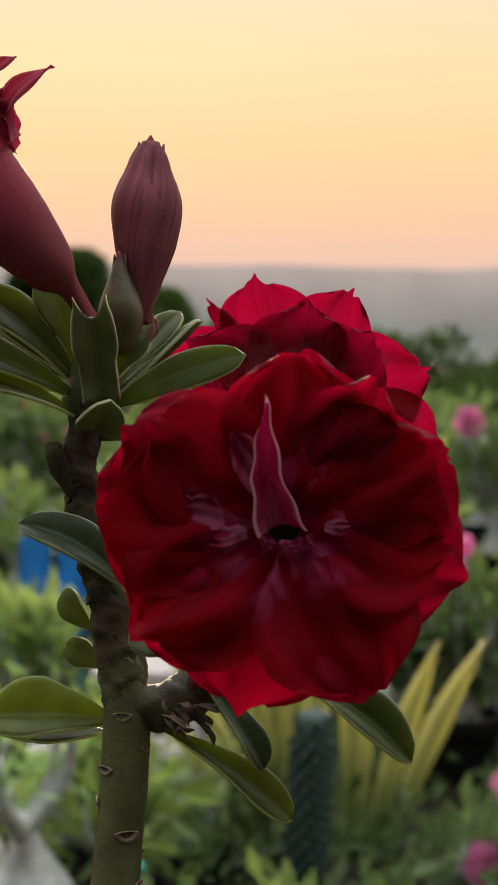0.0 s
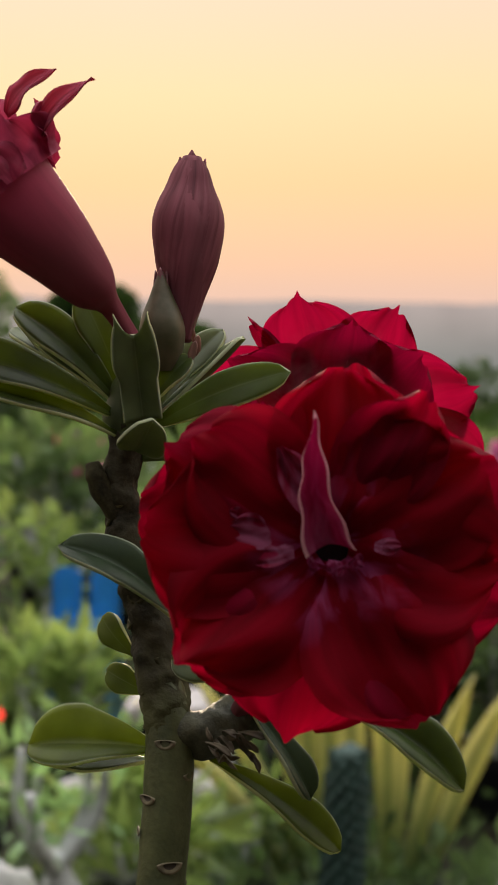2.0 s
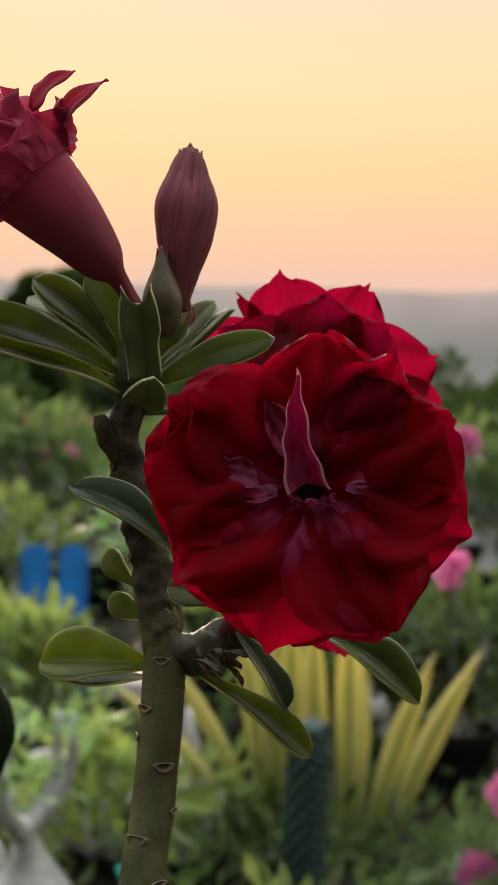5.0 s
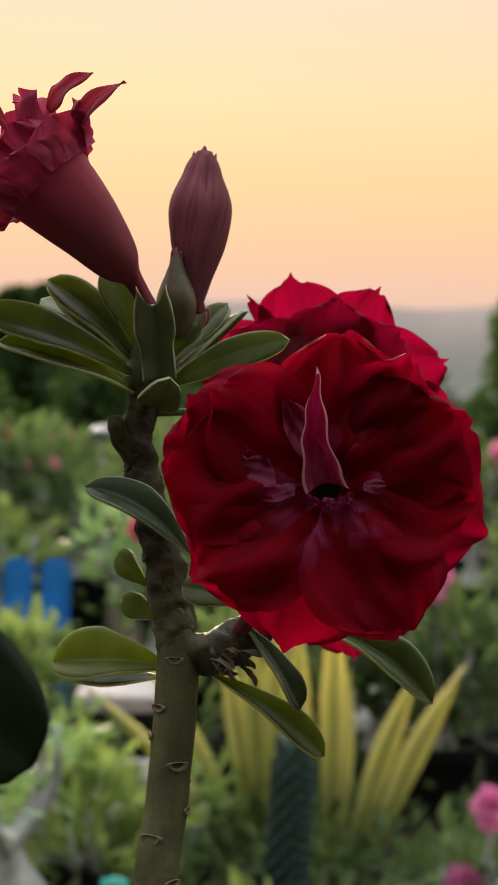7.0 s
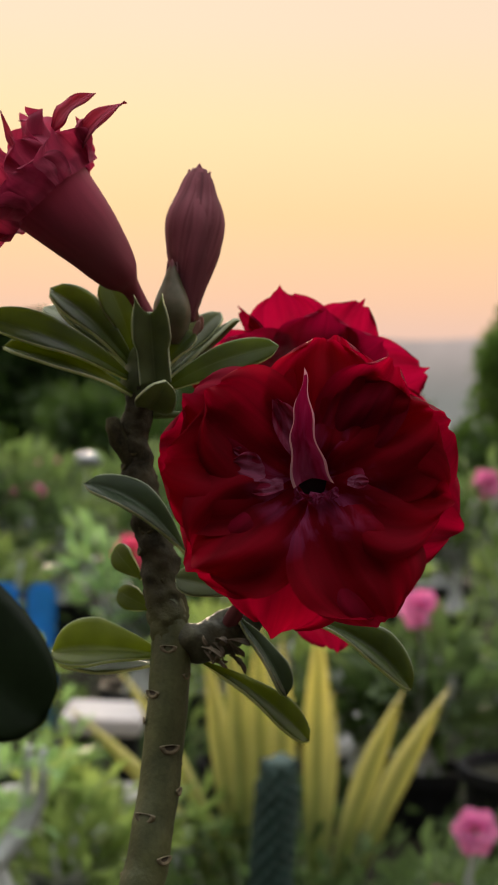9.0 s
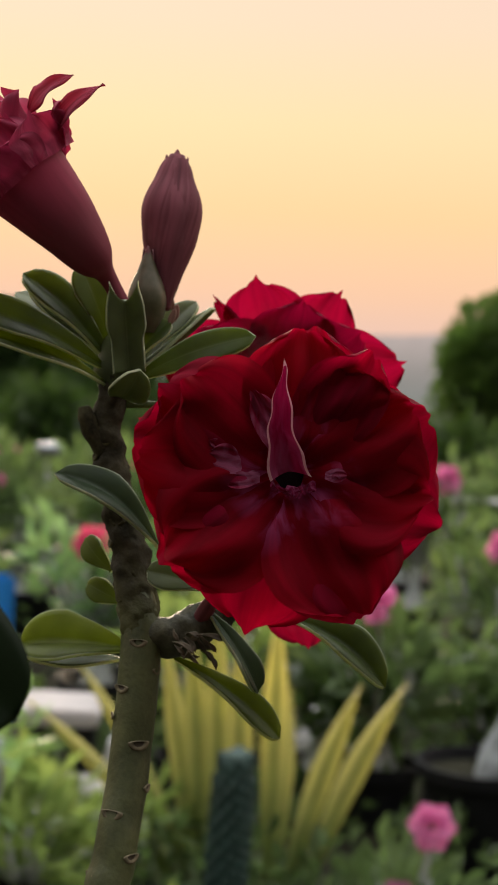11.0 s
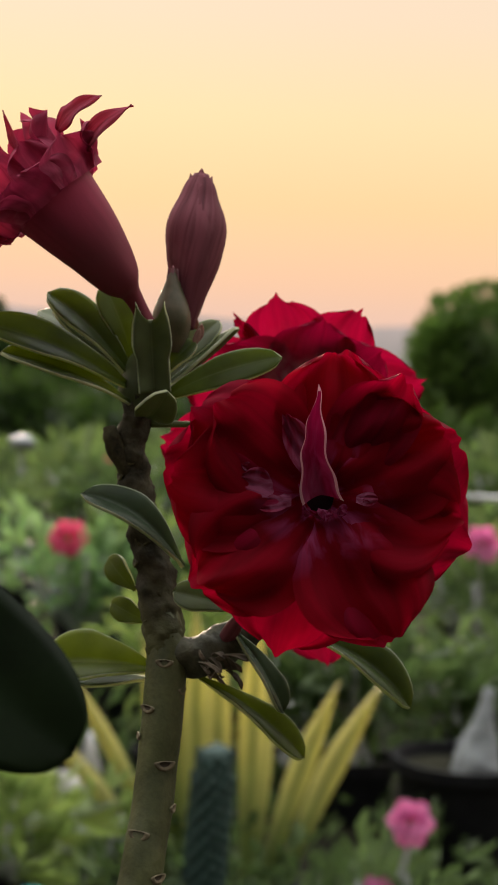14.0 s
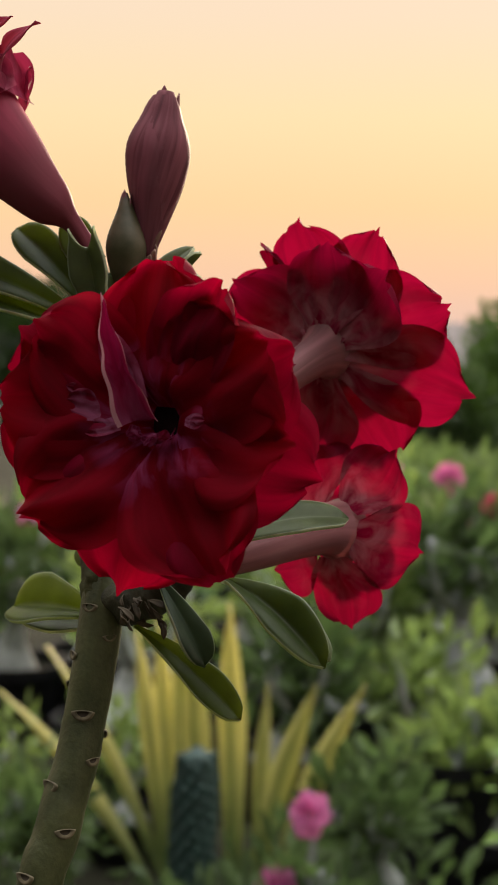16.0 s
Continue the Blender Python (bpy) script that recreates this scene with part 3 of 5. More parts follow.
for z, turn, size in ((0.958, -60, 0.0018), (0.966, 25, 0.0019), (0.974, -75, 0.0018), (0.981, -20, 0.0018), (0.988, -85, 0.0017), (0.994, 35, 0.0017), (1.000, -70, 0.0017), (1.005, -10, 0.0016), (0.953, 50, 0.0018)):
    c = min(WAY, key=lambda p: abs(p.z - z))
    d = Vector((math.sin(math.radians(turn)), -math.cos(math.radians(turn)), 0.0))
    scar(c + d * (0.0056 if z < 0.98 else 0.0047), d + Vector((0, 0, 0.15)), size * 1.5, upper)

# short side shoot that carries the lower blooms, with dry bracts
bm = bmesh.new()
tube(bm, [(-0.0235, 0.037, 0.9475), (-0.013, 0.035, 0.9465), (-0.004, 0.037, 0.951), (0.004, 0.036, 0.957)], [0.0060, 0.0063, 0.0062, 0.0042], n=40, sides=24, rough=0.20, freq=210)
shoot = part("side_shoot", bm, SHOOT, plant, "stubby side shoot with dry bracts")
rng = random.Random(4)
for k in range(20):
    a = rng.uniform(0, 6.28)
    c = Vector((rng.uniform(-0.014, 0.001), 0.034 + 0.004 * math.cos(a) - 0.003, 0.944 + 0.004 * math.sin(a) + rng.uniform(-0.001, 0.002)))
    d = Vector((rng.uniform(0.1, 1.0), rng.uniform(-0.9, 0.1), rng.uniform(-0.8, 0.4))).normalized()
    leaf(shoot, c, c + d * rng.uniform(0.0045, 0.0085), rng.uniform(0.0012, 0.0024), (rng.uniform(-1, 1), -1, rng.uniform(-1, 1)), [DRY, DRY], name="bract", thick=0.0003, n=7, m=5, arch=0.2, fold=0.5, seed=k)

# the crown of leaves
G, GP, GD = [LEAF, LEAF_RIM_LIGHT], [LEAF_PALE, LEAF_RIM_LIGHT], [LEAF_DARK, LEAF_RIM_LIGHT]
LEAVES = [
    # base, tip, width, face, material, arch, fold, twist, curl, widest
    ((-0.037, 0.050, 1.026), (-0.0845, 0.036, 1.0435), 0.0130, (0.2, -0.75, 0.6), G, 0.10, 0.55, 0.0, 0.0, 0.62),
    ((-0.038, 0.047, 1.022), (-0.0770, 0.034, 1.0350), 0.0112, (0.1, -0.55, 0.8), G, 0.06, 0.75, 0.15, 0.0, 0.60),
    ((-0.037, 0.053, 1.029), (-0.0660, 0.056, 1.0540), 0.0125, (0.35, -0.75, 0.5), G, 0.10, 0.6, 0.0, 0.0, 0.66),
    ((-0.037, 0.057, 1.028), (-0.0640, 0.062, 1.0510), 0.0120, (0.3, -0.7, 0.6), GP, 0.08, 0.2, 0.0, 0.0, 0.66),
    ((-0.037, 0.058, 1.030), (-0.0700, 0.072, 1.0480), 0.0115, (0.3, -0.6, 0.7), GP, 0.1, 0.2, 0.0, 0.0, 0.66),
    ((-0.0305, 0.0455, 1.0265), (-0.0325, 0.0415, 1.0480), 0.0120, (0.1, -1.0, 0.15), GP, -0.04, 0.8, 0.1, 0.0, 0.55),
    ((-0.037, 0.056, 1.032), (-0.0485, 0.058, 1.0580), 0.0110, (0.35, -0.9, 0.2), G, 0.08, 0.2, 0.0, 0.0, 0.68),
    ((-0.0345, 0.0475, 1.0195), (-0.0262, 0.030, 1.0285), 0.0125, (0.1, -0.75, -0.55), GP, 0.22, 0.35, 0.0, 0.0, 0.60),
    ((-0.029, 0.050, 1.0235), (0.0082, 0.036, 1.0385), 0.0110, (-0.1, -0.85, 0.45), G, 0.10, 0.15, 0.0, 0.0, 0.55),
    ((-0.028, 0.053, 1.027), (-0.0055, 0.060, 1.0475), 0.0070, (-0.6, -0.5, 0.5), GP, -0.05, 0.9, 0.5, 0.0, 0.60),
    ((-0.028, 0.060, 1.027), (-0.0110, 0.068, 1.0485), 0.0100, (-0.3, -0.7, 0.5), GP, 0.10, 0.3, 0.0, 0.0, 0.62),
    ((-0.029, 0.051, 1.030), (-0.0185, 0.053, 1.0420), 0.0070, (-0.4, -0.9, 0.3), G, 0.1, 0.4, 0.0, 0.0, 0.62),
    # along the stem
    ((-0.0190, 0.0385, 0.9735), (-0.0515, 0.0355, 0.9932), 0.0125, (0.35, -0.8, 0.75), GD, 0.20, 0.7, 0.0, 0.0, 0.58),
    ((-0.0330, 0.0475, 0.9640), (-0.0420, 0.0560, 0.9725), 0.0085, (-0.5, -0.9, 0.1), G, 0.1, 0.1, 0.0, 0.0, 0.6),
    ((-0.0290, 0.0455, 0.9545), (-0.0405, 0.0520, 0.9590), 0.0080, (-0.2, -1.0, 0.2), G, 0.1, 0.1, 0.0, 0.0, 0.55),
    ((-0.0255, 0.0390, 0.9415), (-0.0605, 0.0480, 0.9390), 0.0185, (0.05, -0.72, 0.68), [LEAF_LIT, LEAF_RIM_LIGHT], 0.06, 0.75, 0.0, 0.0, 0.56),
    ((-0.0280, 0.0420, 0.9375), (-0.0595, 0.0490, 0.9370), 0.0090, (0.0, -0.6, 0.9), GP, -0.03, 0.1, 0.0, 0.0, 0.55),
    ((-0.0120, 0.0360, 0.9400), (0.0205, 0.0375, 0.9155), 0.0105, (0.45, -0.75, 0.65), G, 0.10, 0.5, 0.0, 0.0, 0.68),
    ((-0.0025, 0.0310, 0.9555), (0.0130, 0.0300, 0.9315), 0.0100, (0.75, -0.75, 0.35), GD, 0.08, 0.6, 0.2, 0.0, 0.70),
    ((0.0180, 0.0330, 0.9560), (0.0505, 0.0260, 0.9345), 0.0135, (0.35, -0.75, 0.75), G, 0.16, 0.85, 0.0, 0.0, 0.60),
    ((0.0160, 0.0350, 0.9550), (0.0490, 0.0320, 0.9350), 0.0100, (0.6, -0.3, 0.9), GP, 0.14, 0.4, 0.0, 0.0, 0.62),
    ((-0.0010, 0.0257, 0.9632), (-0.0212, 0.0290, 0.9668), 0.0095, (0.05, -0.95, 0.35), GP, 0.10, 0.4, 0.0, 0.0, 0.66),
    ((0.0080, 0.0360, 0.9620), (0.0420, 0.0620, 0.9700), 0.0130, (0.2, -0.6, 0.8), GP, 0.14, 0.3, 0.0, 0.0, 0.60),
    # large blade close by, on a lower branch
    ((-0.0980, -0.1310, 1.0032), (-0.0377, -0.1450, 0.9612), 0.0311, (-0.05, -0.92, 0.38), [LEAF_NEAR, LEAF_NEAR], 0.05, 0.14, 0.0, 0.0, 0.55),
]
for k, (b, t, w, face, mats, arch, fold, twist, curl, widest) in enumerate(LEAVES):
    leaf(plant, b, t, w, face, mats, "", arch=arch, fold=fold, twist=twist, curl=curl, widest=widest, wave=0.03, seed=k, n=48 if k == len(LEAVES) - 1 else 22, sharp=0.30 if k == 5 else 0.42 if k == len(LEAVES) - 1 else 0.5, foot=0.82 if k == 5 else 0.16, notch=0.28 if k == 5 else 0.0)

bm = bmesh.new()
tube(bm, [(-0.0345, 0.0515, 1.018), (-0.0345, 0.0535, 1.030), (-0.0325, 0.0550, 1.041)], [0.0055, 0.0072, 0.0060, 0.0025], n=16, sides=18, rough=0.15, freq=160)
part("growing_tip", bm, LEAF_PALE, plant)

# low branch that bears the near blade
bm = bmesh.new()
tube(bm, [(-0.050, 0.0, 0.50), (-0.095, -0.050, 0.70), (-0.125, -0.095, 0.88), (-0.0980, -0.1310, 1.0032)], [0.010, 0.006, 0.004, 0.0022], n=40, sides=14, rough=0.08, freq=90)
part("low_branch", bm, BARK, plant)

# small buds and leaf stalk beside the crown
bm = bmesh.new()
tube(bm, [(-0.031, 0.050, 1.016), (-0.020, 0.049, 1.0165), (-0.012, 0.050, 1.0165)], [0.0012, 0.0010, 0.0009], n=10, sides=10)
part("leaf_stalk", bm, LEAF_PALE, plant)


def bud(base, tip, radii, mat, lobes, amp, twist, label, tips=3, tip_mat=None, tip_len=0.005, tip_r=0.004, bow=(0, 0, 0), wraps=(), lobe=0.0):
    b, t = Vector(base), Vector(tip)
    bm = bmesh.new()
    tube(bm, [b, b.lerp(t, 0.5) + Vector(bow), t], radii, n=48, sides=40, lobes=lobes, lobe_amp=amp, twist=twist)
    ob = part("bud", bm, mat, plant, label)
    ax = (t - b).normalized()
    for start, lean, sweep, low in wraps:
        # one furled petal that winds round the upper body, its free edge running aslant
        bm = bmesh.new()
        rows = []
        for i in range(22):
            u = low + (0.97 - low) * i / 21
            p = b.lerp(t, u) + Vector(bow) * (1 - abs(2 * u - 1))
            r = lerp_list(radii, u) + 0.0001
            row = []
            for j in range(15):
                a = math.radians(start + lean * (u - low) / (1 - low) + sweep * j / 14)
                x = ax.cross(Vector((0, -1, 0))).normalized()
                rim = 0.0005 * (1 - min(j, 14 - j) / 7)
                ease = min(1.0, (u - low) * 3.0)
                row.append(p + (x * math.cos(a) + ax.cross(x) * math.sin(a)) * (r * (1 + lobe * math.cos(3 * a + 1.2 * u)) + rim * ease - 0.0007 * (1 - ease)))
            rows.append(row)
        grid_mesh(bm, rows)
        part("petal", bm, mat, ob)
    s = ax.cross(Vector((1, 0, 0))).normalized() * -1
    s = s if s.y < 0 else -s
    for k in range(tips):
        q = Matrix.Rotation(2 * math.pi * k / tips, 3, ax) @ s
        p0 = t - ax * tip_len * 2.2 + q * tip_r * 1.25
        leaf(ob, p0, t + ax * tip_len * (0.35, 0.05, 0.1)[k % 3] + q * tip_r * (0.3, 0.95, 0.95)[k % 3], tip_r * 2.1, q, [tip_mat or mat, tip_mat or mat], name="petal_tip", thick=0.0003, n=10, m=7, fold=-0.75, widest=0.25, sharp=0.75, seed=k)
    for k in range(5):
        q = Matrix.Rotation(2 * math.pi * k / 5 + 0.2, 3, ax) @ s
        p0 = b + q * radii[0] * 0.9 + ax * 0.0005
        leaf(ob, p0, p0 + ax * 0.0075 + q * 0.0022, 0.0028, q, [SEPAL, SEPAL], name="sepal", thick=0.0004, n=8, m=5, fold=-0.4, widest=0.3, seed=k)
    return ob


bud((-0.0215, 0.0570, 1.046), (-0.0196, 0.0640, 1.0950), [0.0022, 0.0032, 0.0044, 0.0056, 0.0068, 0.0079, 0.0086, 0.0092, 0.0091, 0.0079, 0.0060, 0.0046, 0.0025], BUD, 3, 0.05, 1.2,
    "tall mauve-pink flower bud, tightly furled", tip_mat=BUD, tip_len=0.0048, tip_r=0.0042,
    wraps=((165, 40, 120, 0.16), (-75, 35, 110, 0.10), (45, 45, 115, 0.22)), lobe=0.04)
bud((-0.0262, 0.0530, 1.0385), (-0.0268, 0.0532, 1.0645), [0.0036, 0.0048, 0.0056, 0.0060, 0.0056, 0.0045, 0.0031, 0.0019, 0.0007], BUD_GREEN, 5, 0.04, 1.0,
    "small green bud with a reddish tip", tips=3, tip_mat=BUD_TIP, tip_len=0.0028, tip_r=0.0018)
for k, (x, y, z) in enumerate(((-0.0190, 0.0520, 1.0410), (-0.0175, 0.0535, 1.0425), (-0.0290, 0.0500, 1.0480), (-0.0185, 0.0570, 1.0460))):
    c = Vector((x, y, z))
    leaf(plant, c, c + Vector((0.0015 - 0.001 * k, 0, 0.0055)), 0.0022, (0, -1, 0.2), [SEPAL, SEPAL], name="bract", thick=0.0004, n=8, m=5, fold=0.5, widest=0.3, seed=k)

# ---- blooms ----
mm = 0.001
MAIN = [
    # angle, length, width, tilt, cup, roll, lift, seed
    (88, 41 * mm, 32 * mm, 3, 0.02, 0.02, -0.001, 1), (176, 44.5 * mm, 40 * mm, 1, 0.02, 0.03, -0.003, 5), (-22, 43.5 * mm, 36 * mm, 1, 0.02, 0.03, -0.003, 3),
    (-103, 44.5 * mm, 37 * mm, 0, 0.02, 0.03, -0.003, 9), (32, 41 * mm, 38 * mm, 5, 0.03, 0.03, 0.0, 8), (150, 43.5 * mm, 34 * mm, 5, 0.03, 0.03, 0.0, 6),
    (-146, 43 * mm, 35 * mm, 5, 0.03, 0.03, 0.0, 4), (-62, 44 * mm, 34 * mm, 5, 0.03, 0.03, 0.0, 7), (62, 40.5 * mm, 24 * mm, 12, 0.03, 0.05, 0.002, 2),
]
MAIN_IN = [
    (168, 42.5 * mm, 40 * mm, 5, 0.02, 0.03, 0.0, 11), (-143, 41 * mm, 38 * mm, 8, 0.02, 0.03, 0.0, 13), (-66, 42 * mm, 38 * mm, 7, 0.02, 0.03, 0.0, 14), (-12, 38 * mm, 36 * mm, 5, 0.02, 0.03, 0.0, 17),
    (34, 38 * mm, 38 * mm, 9, 0.02, 0.03, 0.0, 15), (88, 40 * mm, 32 * mm, 6, 0.02, 0.02, 0.0, 12), (146, 39.5 * mm, 34 * mm, 9, 0.02, 0.03, 0.0, 16),
]
main = flower(plant, (0.0190, -0.0110, 1.0012), (0.05, -1.0, 0.06), (-0.006, 0.036, 0.950), MAIN, MAIN_IN,
              "large crimson double bloom, open and facing out", mouth=0.0050, back=0.012, ruffle=0.055, point=0.02, funnel=0.007, drape=0.125, crease=0.20, claw=0.40)
# small streaked tongues round the throat: angle, start, length, width, tilt
TONGUES = ((119, 6, 20, 8, 20), (168, 11, 13, 8, 14), (-174, 9, 11, 6, 12), (2, 9, 6, 4, 22), (160, 21, 4.5, 2.8, 38), (1, 20, 4.0, 2.0, 26))
for k, (ang, start, length, width, tilt) in enumerate(TONGUES):
    petal(main, length * mm, width * mm, pose(0, 0, 0.0010, 0, 0, ang) @ pose(start * mm, 0, 0, 0, -tilt, 0), TONGUE, name="petaloid", cup=0.05, roll=0.25, ruffle=0.08, base=0.5, point=0.04, seed=200 + k)
# short crimson tongues that stand on the lower rim of the throat
for k, (ang, start, length, width, tilt) in enumerate(((-62, 5.2, 6.5, 6.0, 100), (-112, 5.6, 5.5, 6.0, 108), (-30, 5.2, 5.0, 4.0, 70), (-150, 5.2, 5.5, 4.5, 80), (-88, 3.0, 7.5, 4.0, 74))):
    petal(main, length * mm, width * mm, pose(0, 0, -0.002, 0, 0, ang) @ pose(start * mm, 0, 0, 0, -tilt, 0), CRIMSON_EDGE, name="petaloid", cup=0.1, roll=0.3, ruffle=0.08, base=0.6, point=0.12, seed=230 + k)
# upright folded blade in the throat, edged pale
bm = bmesh.new()
rows = []
for i in range(30):
    u = i / 29
    w = (0.0076 * (1 - u) ** 1.3 + 0.0032 * (1 - u ** 3)) * (0.95 + 0.05 * math.sin(u * 11)) + 0.0011 * (1 - u ** 6)
    row = []
    for j in range(21):
        v = 2 * j / 20 - 1
        v = math.copysign(1 - (1 - abs(v)) ** 1.6, v)
        row.append(Vector((0.0350 * u + 0.0012 * math.sin(u * 6) * v, v * w / 2 + 0.0016 * math.sin(u * 3.4) + 0.0004 * math.sin(u * 19) * abs(v), 0.0050 * abs(v) ** 1.5 * (1 - u) ** 0.6 + 0.0040 * u * u)))
    rows.append(row)
grid_mesh(bm, rows)
for idx, f in enumerate(bm.faces):
    if idx % 20 in (0, 1, 2, 17, 18, 19) or idx // 20 > 26:
        f.material_index = 1
part("petaloid", bm, [CRIMSON_BLADE, PALE_RIM], main, "narrow folded petal with pale pink margins", m=pose(-0.001, 0, 0.0025, 0, 0, 99) @ pose(0.001, 0, 0, 0, -25, 0))

BACK = [
    (90, 38 * mm, 36 * mm, 28, 0.02, 0.45, 0, 31), (18, 39 * mm, 36 * mm, 26, 0.02, 0.4, 0, 32), (-54, 39 * mm, 37 * mm, 28, 0.02, 0.45, 0, 33),
    (-126, 38 * mm, 36 * mm, 28, 0.02, 0.4, 0, 34), (162, 39 * mm, 36 * mm, 26, 0.02, 0.45, 0, 35),
]
BACK_IN = [(k * 72 + 50, 27 * mm, 22 * mm, 44, 0.12, 0.3, 0.0, 41 + k) for k in range(5)]
UPPER = [
    (78, 40 * mm, 31 * mm, 26, 0.02, 0.40, 0, 31), (122, 40 * mm, 27 * mm, 28, 0.02, 0.40, 0, 32), (158, 42 * mm, 32 * mm, 26, 0.02, 0.40, 0, 33), (14, 42 * mm, 36 * mm, 24, 0.02, 0.4, 0, 35),
    (-40, 38 * mm, 36 * mm, 28, 0.02, 0.4, 0, 34), (-110, 38 * mm, 36 * mm, 28, 0.02, 0.4, 0, 36), (-161, 47 * mm, 34 * mm, 20, 0.02, 0.3, 0, 37), (53, 40.5 * mm, 7 * mm, 22, 0.02, 0.25, 0, 38),
    (98, 33 * mm, 30 * mm, 14, 0.02, 0.45, -0.003, 39), (140, 35 * mm, 28 * mm, 14, 0.02, 0.45, -0.003, 40), (45, 34 * mm, 30 * mm, 14, 0.02, 0.45, -0.003, 42), (-75, 33 * mm, 30 * mm, 14, 0.02, 0.45, -0.003, 43),
]
TRUMPET = [(a, l * 0.89 * mm, w * mm, t, 0.0, r, 0, s) for a, l, w, t, r, s in (
    (100, 32, 26, 70, 0.30, 51), (48, 31, 26, 72, 0.25, 52), (-4, 30, 27, 70, 0.35, 53), (-56, 30, 28, 62, 0.8, 54), (-108, 31, 28, 48, 1.2, 55), (-160, 31, 27, 56, 0.9, 56), (150, 31, 26, 66, 0.5, 57))]
TRUMPET_IN = [(k * 60 + 20, (23 + 4 * (k % 3)) * mm, 18 * mm, 72 + 5 * (k % 2), 0.05, 0.15, 0.0, 61 + k) for k in range(6)]


def turned(petals, by, scale=1.0, seed=0):
    return [(a + by, l * scale, w * scale, t, c, r, li, s + seed) for a, l, w, t, c, r, li, s in petals]


FLARE = [0.0022, 0.0027, 0.0035, 0.0042, 0.0048, 0.0056, 0.0074, 0.0118]
flower(plant, (0.0185, 0.1030, 1.0195), (0.18, 0.90, 0.22), (-0.008, 0.048, 0.985), UPPER, turned(BACK_IN, 0, 1.1),
       "crimson double bloom seen from behind, streaked pale", CRIMSON_BACK, CRIMSON_BACK, mouth=0.0068, back=0.014, radii=FLARE, point=0.07, ruffle=0.07, drape=0.05, flush=0.92, sink=0.0040, claw=0.34, skin=TUBE_PALE)
flower(plant, (0.0265, 0.0960, 0.9640), (0.30, 0.90, -0.16), (0.000, 0.040, 0.956), turned(BACK, 30, 0.76, 7), turned(BACK_IN, 20, 0.8, 7),
       "drooping crimson bloom with a pink-skinned tube", CRIMSON_BACK, CRIMSON_BACK, mouth=0.0092, back=0.014, radii=[0.0026, 0.0038, 0.0050, 0.0060, 0.0067, 0.0074, 0.0085, 0.0102], flush=0.92, sink=0.0040, drape=0.05, skin=TUBE_PALE)
flower(plant, (-0.0030, 0.074, 1.004), (0.20, 0.92, -0.02), (-0.012, 0.042, 0.962), turned(BACK, 0, 0.66, 17), turned(BACK_IN, 40, 0.7, 17),
       "crimson bloom turned away, half hidden behind others", CRIMSON_BACK, CRIMSON_BACK, mouth=0.0068, back=0.014, radii=FLARE, flush=0.92, sink=0.0040, drape=0.05, skin=TUBE_PALE)
trumpet = flower(plant, (-0.0650, 0.0310, 1.0842), (-0.70, 0.0, 0.71), (-0.0325, 0.0470, 1.0440), TRUMPET, TRUMPET_IN,
                 "crimson trumpet bloom opening upwards from a mauve tube", ROSE, ROSE, mouth=0.0142, back=0.004,
                 radii=[0.0030, 0.0027, 0.0026, 0.0034, 0.0064, 0.0080, 0.0092, 0.0105, 0.0118, 0.0131, 0.0146], via=((-0.0382, 0.0430, 1.0545), (-0.0452, 0.0360, 1.0632), (-0.0535, 0.0325, 1.0728)),
                 ruffle=0.15, point=0.16, claw=0.8, flush=1.03, sink=0.0045, drape=0.16, skin=TRUMPET_SKIN)
# narrow curled lobes on its rim
for k, (b, t, w, arch) in enumerate((((-0.0555, 0.0300, 1.0950), (-0.0400, 0.0280, 1.1100), 0.0082, 0.20), ((-0.0625, 0.0300, 1.1020), (-0.0495, 0.0280, 1.1125), 0.0080, 0.18),
                                     ((-0.0740, 0.0320, 1.0950), (-0.0790, 0.0320, 1.1075), 0.0026, 0.03), ((-0.0775, 0.0320, 1.0920), (-0.0820, 0.0320, 1.1000), 0.0026, 0.02))):
    inv = trumpet.matrix_basis.inverted()
    b, t = inv @ Vector(b), inv @ Vector(t)
    leaf(trumpet, b, t, w, inv.to_3x3() @ Vector((-0.35, -0.85, 0.4)), [ROSE_TIP, ROSE_TIP], name="petal", thick=0.0003, arch=arch, fold=0.4, n=14, m=7, widest=0.30, wave=0.12, sharp=0.8, seed=300 + k)

# ---- the garden ----
SOIL = material("garden_soil", (0.017, 0.015, 0.011), 0.9, vary=0.55, scale=3.0, fine=60, bump=0.6, spec=0.1, tint=(0.03, 0.03, 0.018))
FAR_LEAF = material("bed_leaf", (0.036, 0.070, 0.030), 0.55, vary=0.5, scale=9, fine=70, bump=0.0, tint=(0.10, 0.145, 0.055), trans=(0.17, 0.27, 0.08), trans_share=0.4, island=0.8)
BLACK = material("black_plastic", (0.010, 0.010, 0.012), 0.6, spec=0.15, vary=0.3, scale=20, fine=200, bump=0.05)
BLUE = material("blue_plastic", (0.02, 0.24, 0.66), 0.4, vary=0.15, scale=15, fine=200, bump=0.03)
TEAL = material("teal_plastic", (0.01, 0.28, 0.24), 0.4, vary=0.15, scale=15, fine=200, bump=0.03)
CHALK = material("pale_stone", (0.66, 0.65, 0.64), 0.85, vary=0.25, scale=12, fine=90, bump=0.4)
SLAB = material("grey_slab", (0.40, 0.37, 0.37), 0.85, vary=0.2, scale=12, fine=90, bump=0.3)
GREY_BARK = material("grey_caudex_bark", (0.44, 0.46, 0.46), 0.8, vary=0.35, scale=25, fine=180, bump=0.4)
